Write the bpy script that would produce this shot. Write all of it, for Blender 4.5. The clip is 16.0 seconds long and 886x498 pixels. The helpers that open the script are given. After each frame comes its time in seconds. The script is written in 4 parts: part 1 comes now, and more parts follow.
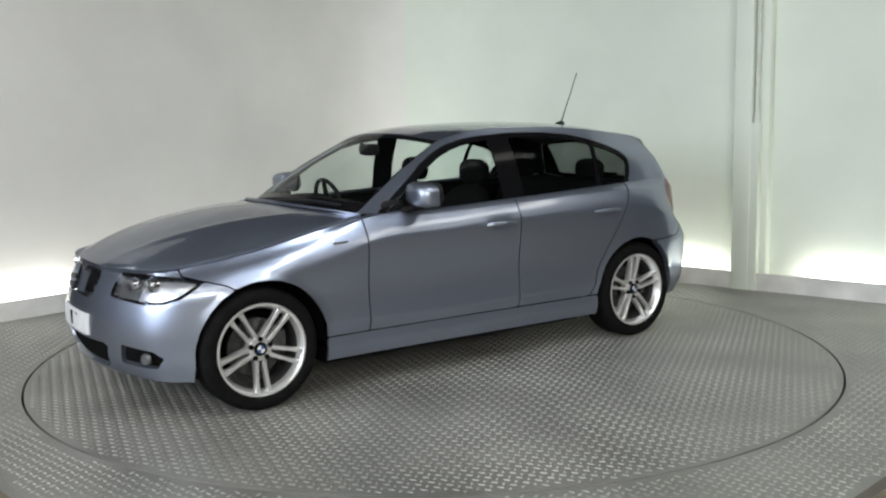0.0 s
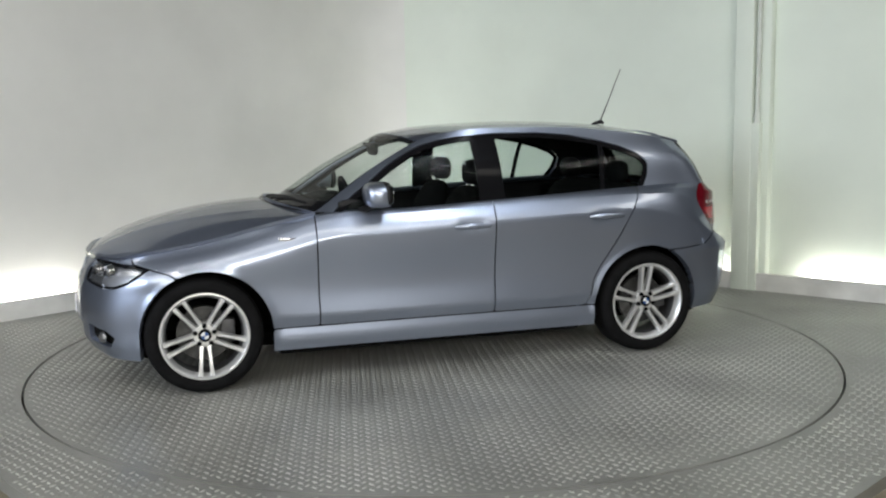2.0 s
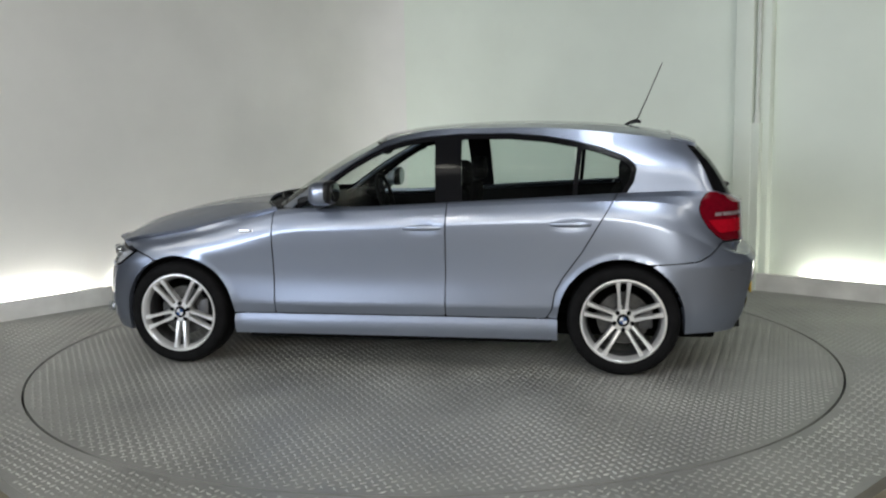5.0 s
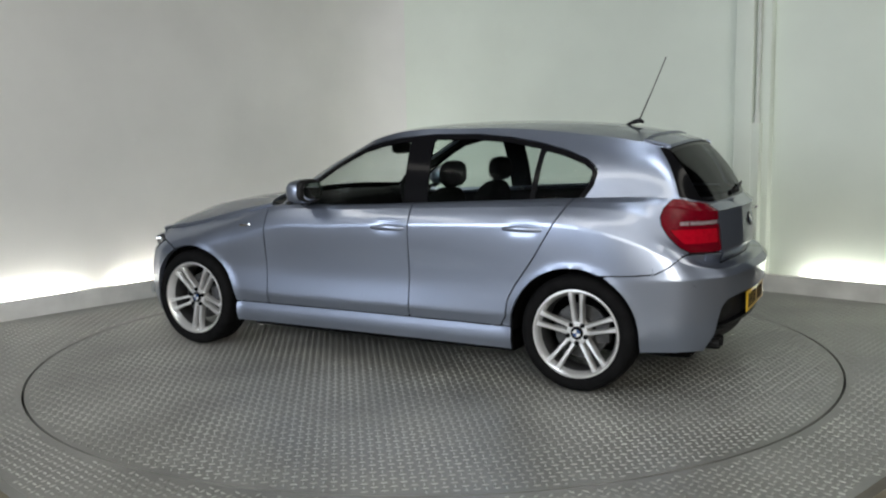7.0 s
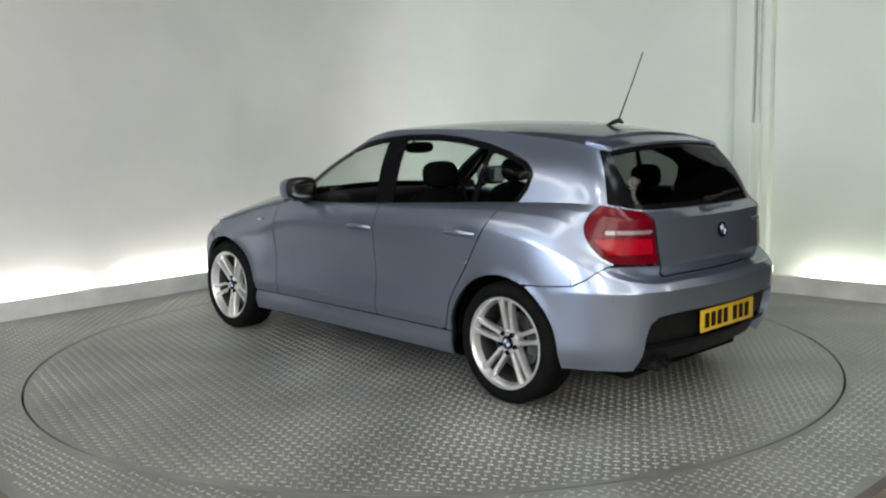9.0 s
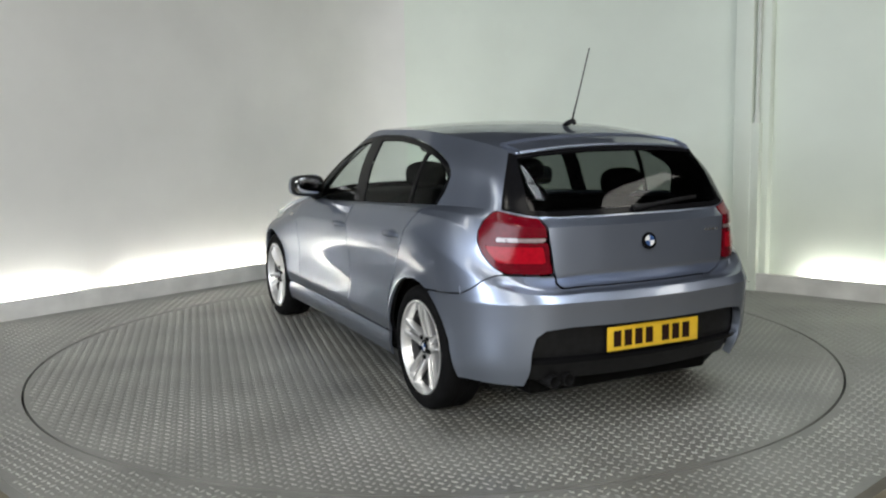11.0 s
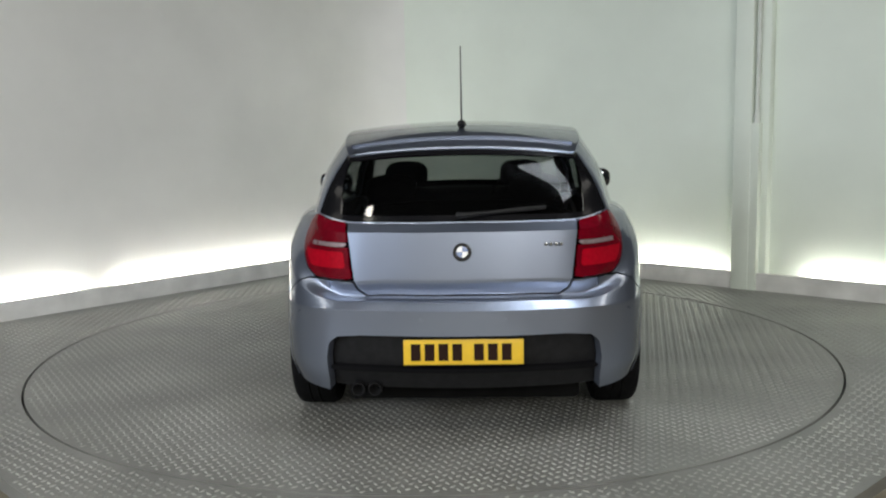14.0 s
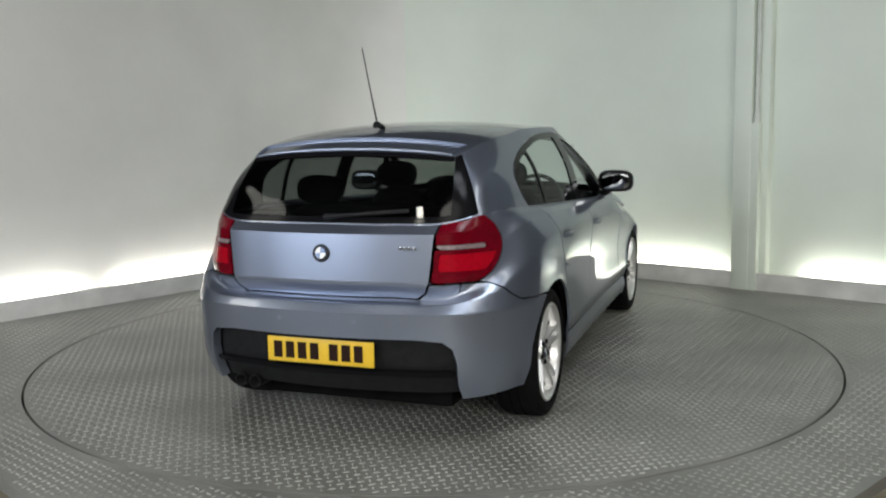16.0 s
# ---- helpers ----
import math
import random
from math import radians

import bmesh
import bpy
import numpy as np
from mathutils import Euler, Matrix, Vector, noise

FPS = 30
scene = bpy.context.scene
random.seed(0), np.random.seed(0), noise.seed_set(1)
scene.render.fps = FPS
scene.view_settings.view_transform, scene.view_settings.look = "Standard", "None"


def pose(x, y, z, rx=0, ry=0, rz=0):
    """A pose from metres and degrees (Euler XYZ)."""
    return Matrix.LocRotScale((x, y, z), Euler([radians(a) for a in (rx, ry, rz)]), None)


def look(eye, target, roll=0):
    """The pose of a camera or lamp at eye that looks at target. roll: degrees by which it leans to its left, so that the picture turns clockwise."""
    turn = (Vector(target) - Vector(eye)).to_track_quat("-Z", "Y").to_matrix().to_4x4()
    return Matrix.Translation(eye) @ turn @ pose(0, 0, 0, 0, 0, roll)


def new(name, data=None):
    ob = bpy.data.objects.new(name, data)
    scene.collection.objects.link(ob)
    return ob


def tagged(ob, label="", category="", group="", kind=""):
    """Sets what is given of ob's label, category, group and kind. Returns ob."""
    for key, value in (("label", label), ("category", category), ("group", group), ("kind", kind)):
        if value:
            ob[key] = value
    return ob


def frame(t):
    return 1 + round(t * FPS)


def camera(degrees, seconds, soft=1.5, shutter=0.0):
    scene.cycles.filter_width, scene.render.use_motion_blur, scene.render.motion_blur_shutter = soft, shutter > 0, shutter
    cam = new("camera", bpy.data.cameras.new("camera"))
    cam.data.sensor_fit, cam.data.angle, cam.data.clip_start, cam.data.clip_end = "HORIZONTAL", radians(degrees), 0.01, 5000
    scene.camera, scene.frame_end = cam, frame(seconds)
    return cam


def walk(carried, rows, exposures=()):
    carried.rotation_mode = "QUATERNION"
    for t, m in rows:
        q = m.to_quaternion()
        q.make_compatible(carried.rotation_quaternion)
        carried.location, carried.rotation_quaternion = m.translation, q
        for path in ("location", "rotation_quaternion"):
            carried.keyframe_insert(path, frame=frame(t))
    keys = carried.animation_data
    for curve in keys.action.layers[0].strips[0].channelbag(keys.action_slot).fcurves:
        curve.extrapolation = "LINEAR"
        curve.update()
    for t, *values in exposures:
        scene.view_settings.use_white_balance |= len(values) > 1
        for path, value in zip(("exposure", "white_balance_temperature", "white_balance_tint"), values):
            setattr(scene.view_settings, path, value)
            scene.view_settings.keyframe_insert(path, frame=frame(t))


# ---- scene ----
cam = camera(52.12, 16.0, soft=2.2)
EYE = Vector((0, -5.793, 1.411))
AIM = EYE + Vector((0.0109, 0.9910, -0.1333))
STAND = look(EYE, AIM, -1.0)
walk(cam, [(0.0, STAND), (16.0, STAND)], exposures=[(0.0, 0.32), (2.0, 0.28), (3.5, 0.16), (7.0, -0.03), (9.0, 0.2), (12.5, 0.1), (14.5, 0.02), (16.0, -0.02)])


def heading(t):
    """Degrees to which the car's nose points while the turntable turns."""
    return 214.51 - 9.036 * t - 0.0119 * (t - 8) ** 2


# ---- world and lights ----
world = bpy.data.worlds.new("hall_air")
world.use_nodes = True
world.node_tree.nodes["Background"].inputs["Color"].default_value = (0.75, 0.85, 1.0, 1)
world.node_tree.nodes["Background"].inputs["Strength"].default_value = 0.025
scene.world = world


def area_lamp(name, eye, target, wide, high, watts, colour):
    data = bpy.data.lights.new(name, "AREA")
    data.shape, data.size, data.size_y, data.energy, data.color = "RECTANGLE", wide, high, watts, colour
    ob = new(name, data)
    ob.matrix_world = look(eye, target)
    return ob


DAY = (0.82, 0.895, 1.0)
NEUTRAL = (1.0, 0.975, 0.90)
area_lamp("door_daylight", (-7.3, -6.8, 3.0), (0, 0, 0.7), 6.2, 3.0, 430, DAY)
for high, watts in ((3.0, 105), (4.3, 125)):
    area_lamp("hall_daylight", (-0.9, -10.2, high), (0, 0, 0.9), 6.0, 0.9, watts, NEUTRAL)
# added fill with no real source, brightens the left wall
area_lamp("left_wall_fill", (2.9, -10.4, 3.0), (-2.0, 1.0, 1.4), 2.4, 1.6, 150, NEUTRAL)
for x, y, along_x, along_y, watts in ((0.0, -5.7, 9.6, 0.9, 115), (5.7, -2.8, 0.9, 4.4, 60), (-5.7, -2.8, 0.9, 4.4, 60)):
    area_lamp("roof_daylight", (x, y, 5.15), (x, y + 0.01, 0), along_x, along_y, watts, NEUTRAL)


# ---- materials ----
def material(name, colour, rough=0.5, metal=0.0, **inputs):
    m = bpy.data.materials.new(name)
    m.use_nodes = True
    b = m.node_tree.nodes["Principled BSDF"]
    b.inputs["Base Color"].default_value = (*colour, 1)
    b.inputs["Roughness"].default_value = rough
    b.inputs["Metallic"].default_value = metal
    for key, value in inputs.items():
        b.inputs[key.replace("_", " ")].default_value = value
    return m


def varied(m, scale, low, high, bump=0.0, fine=0.0, rough=None, detail=6):
    """Noise of a colour at two scales, with fine relief, in object space."""
    nt = m.node_tree
    b = nt.nodes["Principled BSDF"]
    co = nt.nodes.new("ShaderNodeTexCoord")
    n = nt.nodes.new("ShaderNodeTexNoise")
    n.inputs["Scale"].default_value, n.inputs["Detail"].default_value = scale, detail
    nt.links.new(co.outputs["Object"], n.inputs["Vector"])
    ramp = nt.nodes.new("ShaderNodeMapRange")
    ramp.inputs["From Min"].default_value, ramp.inputs["From Max"].default_value = 0.3, 0.7
    ramp.inputs["To Min"].default_value, ramp.inputs["To Max"].default_value = low, high
    nt.links.new(n.outputs["Fac"], ramp.inputs["Value"])
    mix = nt.nodes.new("ShaderNodeMix")
    mix.data_type, mix.blend_type = "RGBA", "MULTIPLY"
    mix.inputs["Factor"].default_value = 1.0
    mix.inputs["A"].default_value = b.inputs["Base Color"].default_value
    nt.links.new(ramp.outputs["Result"], mix.inputs["B"])
    nt.links.new(mix.outputs["Result"], b.inputs["Base Color"])
    if rough:
        rr = nt.nodes.new("ShaderNodeMapRange")
        rr.inputs["From Min"].default_value, rr.inputs["From Max"].default_value = 0.3, 0.7
        rr.inputs["To Min"].default_value, rr.inputs["To Max"].default_value = rough
        nt.links.new(n.outputs["Fac"], rr.inputs["Value"])
        nt.links.new(rr.outputs["Result"], b.inputs["Roughness"])
    if bump:
        f = nt.nodes.new("ShaderNodeTexNoise")
        f.inputs["Scale"].default_value, f.inputs["Detail"].default_value = fine, 3
        nt.links.new(co.outputs["Object"], f.inputs["Vector"])
        bp = nt.nodes.new("ShaderNodeBump")
        bp.inputs["Strength"].default_value, bp.inputs["Distance"].default_value = bump, 0.004
        nt.links.new(f.outputs["Fac"], bp.inputs["Height"])
        nt.links.new(bp.outputs["Normal"], b.inputs["Normal"])
    return m


def glowing(name, colour, strength):
    m = material(name, colour, 0.4)
    b = m.node_tree.nodes["Principled BSDF"]
    b.inputs["Emission Color"].default_value = (*colour, 1)
    b.inputs["Emission Strength"].default_value = strength
    return m


def glass(name, tint, rough=0.0, gloss_least=0.022):
    """Thin tinted glass: clear through, mirror gloss by its angle."""
    m = bpy.data.materials.new(name)
    m.use_nodes = True
    nt = m.node_tree
    nt.nodes.remove(nt.nodes["Principled BSDF"])
    clear = nt.nodes.new("ShaderNodeBsdfTransparent")
    clear.inputs["Color"].default_value = (*tint, 1)
    gloss = nt.nodes.new("ShaderNodeBsdfGlossy")
    gloss.inputs["Roughness"].default_value = rough
    facing = nt.nodes.new("ShaderNodeLayerWeight")
    facing.inputs["Blend"].default_value = 0.5
    power = nt.nodes.new("ShaderNodeMath")
    power.operation, power.inputs[1].default_value = "POWER", 5.0
    scale = nt.nodes.new("ShaderNodeMath")
    scale.operation, scale.inputs[1].default_value, scale.inputs[2].default_value = "MULTIPLY_ADD", 0.5, gloss_least
    mix = nt.nodes.new("ShaderNodeMixShader")
    nt.links.new(facing.outputs["Facing"], power.inputs[0])
    nt.links.new(power.outputs["Value"], scale.inputs[0])
    nt.links.new(scale.outputs["Value"], mix.inputs["Fac"])
    nt.links.new(clear.outputs["BSDF"], mix.inputs[1])
    nt.links.new(gloss.outputs["BSDF"], mix.inputs[2])
    nt.links.new(mix.outputs["Shader"], nt.nodes["Material Output"].inputs["Surface"])
    return m


WALL = varied(material("white_wall_paint", (0.74, 0.74, 0.715), 0.6), 1.3, 0.93, 1.03, 0.15, 180)
WALL_GREEN = varied(material("pale_green_wall_paint", (0.69, 0.75, 0.675), 0.6), 1.3, 0.94, 1.03, 0.15, 180)
SKIRT = varied(material("grey_skirting_board", (0.70, 0.70, 0.68), 0.55), 5, 0.82, 1.08, 0.3, 70)
PIPE = varied(material("dull_grey_pipe_paint", (0.58, 0.61, 0.57), 0.5), 6, 0.85, 1.1)
STEEL = varied(material("worn_tread_plate", (0.265, 0.265, 0.245), 0.45, 0.35), 1.7, 0.66, 1.16, 0.3, 60, (0.34, 0.55))
TREAD = varied(material("rubbed_tread_tops", (0.42, 0.42, 0.39), 0.38, 0.4), 1.5, 0.5, 1.2, 0.1, 90, (0.28, 0.45))
GAP = material("dark_gap", (0.02, 0.02, 0.02), 0.8)
CONCRETE = varied(material("brown_stained_concrete", (0.17, 0.15, 0.11), 0.75), 1.6, 0.7, 1.2, 0.4, 40)
ROOF_SHEET = varied(material("grey_hall_roof_sheet", (0.13, 0.135, 0.14), 0.6), 0.9, 0.85, 1.08)
HALL = varied(material("grey_hall_cladding", (0.095, 0.10, 0.105), 0.7), 0.8, 0.8, 1.1)
SKY = glowing("daylit_roof_sheet", (0.86, 0.93, 1.0), 13.0)
FLOOD = glowing("floodlight_glow", (1.0, 0.97, 0.85), 60)
TUBE = glowing("fluorescent_tube_glow", (1.0, 0.985, 0.93), 44)


# ---- mesh helpers ----
def part(name, bm, mat, parent=None, label="", smooth=True):
    me = bpy.data.meshes.new(name)
    bm.to_mesh(me)
    bm.free()
    me.materials.append(mat)
    if smooth:
        me.shade_smooth()
        me.set_sharp_from_angle(angle=radians(38))
    ob = new(name, me)
    ob.parent = parent
    if label:
        ob["label"] = label
    return ob


def box(bm, x0, x1, y0, y1, z0, z1, bevel=0.0):
    vs = bmesh.ops.create_cube(bm, size=1)["verts"]
    for v in vs:
        v.co = ((x0 + x1) / 2 + v.co.x * (x1 - x0), (y0 + y1) / 2 + v.co.y * (y1 - y0), (z0 + z1) / 2 + v.co.z * (z1 - z0))
    if bevel:
        es = list({e for v in vs for e in v.link_edges})
        bmesh.ops.bevel(bm, geom=es, offset=bevel, segments=2, affect="EDGES", profile=0.5)
    return vs


def boxed(*args, bevel=0.0):
    bm = bmesh.new()
    box(bm, *args, bevel=bevel)
    return bm


def from_arrays(name, verts, faces, mat, parent=None, label="", smooth=True):
    me = bpy.data.meshes.new(name)
    me.from_pydata([tuple(v) for v in verts], [], [tuple(int(i) for i in f) for f in faces])
    me.materials.append(mat)
    if smooth:
        me.shade_smooth()
        me.set_sharp_from_angle(angle=radians(40))
    ob = new(name, me)
    ob.parent = parent
    if label:
        ob["label"] = label
    return ob


# ---- the stand: platform, turntable, walls ----
LEFT_DIR = Vector((-1, -1.08, 0)).normalized()    # along the left wall, away from the corner
RIGHT_DIR = Vector((1, -0.86, 0)).normalized()    # along the right wall
CORNER = Vector((-0.27, 4.27, 0))
ROUND = 0.9                                       # how far the soft corner reaches along each wall


def wall_line(offset, left_end, right_end, steps=14):
    """The foot of both walls and their rounded corner, moved into the room by offset."""
    ln = Vector((-LEFT_DIR.y, LEFT_DIR.x, 0))
    rn = Vector((RIGHT_DIR.y, -RIGHT_DIR.x, 0))
    pts = [CORNER + LEFT_DIR * left_end + ln * offset]
    a, b = CORNER + LEFT_DIR * ROUND + ln * offset, CORNER + RIGHT_DIR * ROUND + rn * offset
    mid = CORNER + (ln + rn) * offset * 1.0
    for i in range(steps + 1):
        u = i / steps
        pts.append(a * (1 - u) ** 2 + mid * 2 * u * (1 - u) + b * u ** 2)
    pts.append(CORNER + RIGHT_DIR * right_end + rn * offset)
    return pts


def ribbon(name, near, far, z0, z1, mat, label):
    """A solid strip between two lines in plan, from z0 to z1."""
    n = len(near)
    vs = [(p.x, p.y, z) for z in (z0, z1) for line in (near, far) for p in line]
    q = lambda lvl, line, i: lvl * 2 * n + line * n + i
    fs = []
    for i in range(n - 1):
        fs += [(q(0, 0, i), q(0, 0, i + 1), q(1, 0, i + 1), q(1, 0, i)), (q(0, 1, i + 1), q(0, 1, i), q(1, 1, i), q(1, 1, i + 1)),
               (q(1, 0, i), q(1, 0, i + 1), q(1, 1, i + 1), q(1, 1, i)), (q(0, 1, i), q(0, 1, i + 1), q(0, 0, i + 1), q(0, 0, i))]
    for i in (0, n - 1):
        fs.append((q(0, 0, i), q(1, 0, i), q(1, 1, i), q(0, 1, i)))
    return tagged(from_arrays(name, vs, fs, mat), label, name.split("_")[0], kind="structure")


LEFT_END, RIGHT_END = 4.75, 5.2
MIDDLE = len(wall_line(0, 1, 1)) // 2


def half(line, left):
    return line[:MIDDLE + 1] if left else line[MIDDLE:]


for left, nm, mt, lb in ((True, "wall_left", WALL, "plain white painted studio wall lit from its foot"),
                         (False, "wall_right", WALL_GREEN, "pale greenish white studio wall lit from its foot")):
    ribbon(nm, half(wall_line(-0.14, LEFT_END, RIGHT_END), left), half(wall_line(-0.30, LEFT_END, RIGHT_END), left), -0.05, 3.3, mt, lb)
    ribbon("baseboard_left" if left else "baseboard_right", half(wall_line(0.0, LEFT_END, RIGHT_END), left), half(wall_line(-0.035, LEFT_END, RIGHT_END), left), -0.02, 0.146, SKIRT,
           "low grey skirting board hiding fluorescent tubes")


def tube(name, a, b, z, radius=0.016):
    bm = bmesh.new()
    d = b - a
    bmesh.ops.create_cone(bm, cap_ends=True, segments=10, radius1=radius, radius2=radius, depth=d.length)
    bmesh.ops.transform(bm, verts=bm.verts, matrix=Matrix.Translation((a + b) / 2 + Vector((0, 0, z))) @ d.to_track_quat("Z", "Y").to_matrix().to_4x4())
    return tagged(part(name, bm, TUBE), "glowing fluorescent tube lying behind the skirting board", "tube light", "tubes behind the skirting")


LN, RN = Vector((-LEFT_DIR.y, LEFT_DIR.x, 0)), Vector((RIGHT_DIR.y, -RIGHT_DIR.x, 0))
for s0, s1 in ((0.75, 3.46), (3.76, 4.70)):
    tube("tube_light", CORNER + LEFT_DIR * s0 - LN * 0.085, CORNER + LEFT_DIR * s1 - LN * 0.085, 0.092)
for s0, s1 in ((0.75, 3.60), (4.32, 5.1)):
    tube("tube_light", CORNER + RIGHT_DIR * s0 - RN * 0.085, CORNER + RIGHT_DIR * s1 - RN * 0.085, 0.092)

# boxed-in column and pipe in front of the right wall
COL = CORNER + RIGHT_DIR * 3.87
turn = math.degrees(math.atan2(RIGHT_DIR.y, RIGHT_DIR.x))
column = tagged(new("column"), "white boxed column with a thin pipe against the pale wall", "column", kind="structure")
column.matrix_world = pose(COL.x, COL.y, 0, 0, 0, turn)
part("casing", boxed(-0.145, 0.0, -0.03, 0.16, 0, 3.3, bevel=0.006), WALL_GREEN, column)
part("casing", boxed(0.002, 0.12, 0.05, 0.16, 0, 3.3, bevel=0.006), WALL_GREEN, column)
bm = bmesh.new()
bmesh.ops.create_cone(bm, cap_ends=True, segments=16, radius1=0.019, radius2=0.019, depth=3.3, matrix=Matrix.Translation((0.030, 0.02, 1.65)))
part("pipe", bm, PIPE, column, "dull grey pipe")
part("cover_strip", boxed(-0.002, 0.066, -0.022, 0.10, 0, 1.40), WALL_GREEN, column, smooth=False)
bm = bmesh.new()
bmesh.ops.create_cone(bm, cap_ends=True, segments=16, radius1=0.027, radius2=0.027, depth=0.08, matrix=Matrix.Translation((0.030, 0.015, 1.44)))
part("pipe_clamp", bm, PIPE, column)

# platform of tread plate with a round hole, and the turntable in it
DISC, HOLE = 2.448, 2.462
tilt = math.radians(47.2)
FRONT = 2.815


def platform_edge(a):
    """Distance from the centre to the platform's edge in the direction a."""
    d = Vector((math.cos(a), math.sin(a)))
    best = 9.0
    for n, r in (((-0.714, -0.70), FRONT), ((0.67, -0.742), FRONT + 0.13), ((-0.734, 0.679), 3.09), ((0.652, 0.758), 3.09)):
        k = d.x * n[0] + d.y * n[1]
        if k > 1e-6:
            best = min(best, r / k)
    return best


N = 240
vs, fs = [], []
for i in range(N):
    a = 2 * math.pi * i / N
    c, s, r = math.cos(a), math.sin(a), platform_edge(a)
    vs += [(HOLE * c, HOLE * s, -0.03), (HOLE * c, HOLE * s, 0), (r * c, r * s, 0), (r * c, r * s, -0.06)]
for i in range(N):
    j = (i + 1) % N
    for k in range(3):
        fs.append((4 * i + k, 4 * i + k + 1, 4 * j + k + 1, 4 * j + k))
platform = tagged(from_arrays("platform", vs, fs, STEEL), "grey steel tread plate floor round the turntable", "floor", kind="structure")

turntable = tagged(new("turntable"), "round grey steel tread plate turntable set flush in the floor", "turntable")
bm = bmesh.new()
bmesh.ops.create_cone(bm, cap_ends=True, segments=160, radius1=DISC, radius2=DISC, depth=0.03, matrix=Matrix.Translation((0, 0, -0.015)))
part("disc", bm, STEEL, turntable)
pit = bmesh.new()
bmesh.ops.create_circle(pit, cap_ends=True, segments=96, radius=2.6, matrix=Matrix.Translation((0, 0, -0.035)))
tagged(part("pit_floor", pit, GAP), "dark pit under the turntable", "pit", kind="structure")


def treads(name, inside, angle, parent, label, pitch=0.040):
    """Raised lozenges of the tread plate, alternating in direction, joined as one sheet."""
    rows = int(3.6 / pitch) + 1
    gx, gy = np.meshgrid(np.arange(-rows, rows + 1), np.arange(-rows, rows + 1))
    x, y = (gx * pitch).ravel(), (gy * pitch).ravel()
    flip = ((gx + gy) % 2).ravel()
    ca, sa = math.cos(angle), math.sin(angle)
    px, py = ca * x - sa * y, sa * x + ca * y
    keep = inside(px, py)
    px, py, flip = px[keep], py[keep], flip[keep]
    dirs = angle + flip * math.pi / 2
    c, s = np.cos(dirs), np.sin(dirs)
    L, B, T, Z = 0.0175, 0.0075, 0.008, 0.004
    local = [(-L, 0, 0), (0, -B, 0), (L, 0, 0), (0, B, 0), (-T, 0, Z), (T, 0, Z)]
    n = len(px)
    V = np.zeros((n, 6, 3))
    for k, (lx, ly, lz) in enumerate(local):
        V[:, k, 0], V[:, k, 1], V[:, k, 2] = px + c * lx - s * ly, py + s * lx + c * ly, lz
    F = np.array([(0, 1, 4), (1, 5, 4), (1, 2, 5), (2, 3, 5), (3, 4, 5), (3, 0, 4)])
    faces = (F[None] + 6 * np.arange(n)[:, None, None]).reshape(-1, 3)
    me = bpy.data.meshes.new(name)
    me.from_pydata(V.reshape(-1, 3).tolist(), [], faces.tolist())
    me.materials.append(TREAD)
    ob = new(name, me)
    ob.parent = parent
    return tagged(ob, label, kind="stuff")


def in_disc(x, y):
    return np.hypot(x, y) < DISC - 0.03


def on_platform(x, y):
    ok = np.hypot(x, y) > HOLE + 0.03
    for n, r in (((-0.714, -0.70), FRONT), ((0.67, -0.742), FRONT + 0.13), ((-0.734, 0.679), 3.02), ((0.652, 0.758), 3.02)):
        ok &= x * n[0] + y * n[1] < r - 0.03
    return ok


treads("treads", in_disc, 0.6, turntable, "rubbed raised tread lozenges")
treads("treads", on_platform, tilt, platform, "rubbed raised tread lozenges")

# hall round the stand
def slab(name, x0, x1, y0, y1, z0, z1, mat, label, category):
    return tagged(part(name, boxed(x0, x1, y0, y1, z0, z1), mat, smooth=False), label, category, kind="structure")


slab("ground", -9, 9, -12, 7, -0.2, -0.055, CONCRETE, "brown stained concrete hall floor", "floor")
slab("wall_south", -9, 9, -12.2, -12, -0.2, 5.2, HALL, "grey clad hall wall", "wall")
slab("wall_north", -9, 9, 7, 7.2, -0.2, 5.2, HALL, "grey clad hall wall", "wall")
slab("wall_west", -9.2, -9, -12, 7, -0.2, 5.2, HALL, "grey clad hall wall", "wall")
slab("wall_east", 9, 9.2, -12, 7, -0.2, 5.2, HALL, "grey clad hall wall", "wall")
slab("ceiling", -9, 9, -12, 7, 5.2, 5.4, ROOF_SHEET, "grey clad hall roof", "ceiling")

# translucent roof light with its bars, and a floodlight, over the front of the stand
roof_light = tagged(new("window_1"), "translucent daylit roof sheet between dark bars", "roof light", kind="structure")
roof_light.matrix_world = pose(1.9, -3.15, 4.9, 0, 0, -60.5)
for i in (-1, 1):
    part("pane", boxed(i * .68 - .60, i * .68 + .60, -.34, .34, 0, .01), SKY, roof_light, smooth=False)
for i in (-1, 0, 1):
    part("bar", boxed(i * 1.34 - .06, i * 1.34 + .06, -.42, .42, -.03, .03), HALL, roof_light, smooth=False)
for i in (-1, 1):
    part("edge_bar", boxed(-1.40, 1.40, i * .38 - .035, i * .38 + .035, -.028, .028), HALL, roof_light, smooth=False)
for i in range(5):
    part("rib", boxed(-1.28, 1.28, -.24 + i * .12, -.225 + i * .12, -.012, -.002), HALL, roof_light, smooth=False)
flood = tagged(new("floodlight"), "small square floodlight hanging under the hall roof", "floodlight")
flood.matrix_world = pose(-1.8, -4.3, 4.6)
part("lamp_case", boxed(-.16, .16, -.14, .14, 0, .10, bevel=.01), HALL, flood)
part("lamp_glass", boxed(-.13, .13, -.11, .11, -.012, -.002), FLOOD, flood, smooth=False)
part("bracket", boxed(-.02, .02, -.02, .02, .10, .60), HALL, flood)


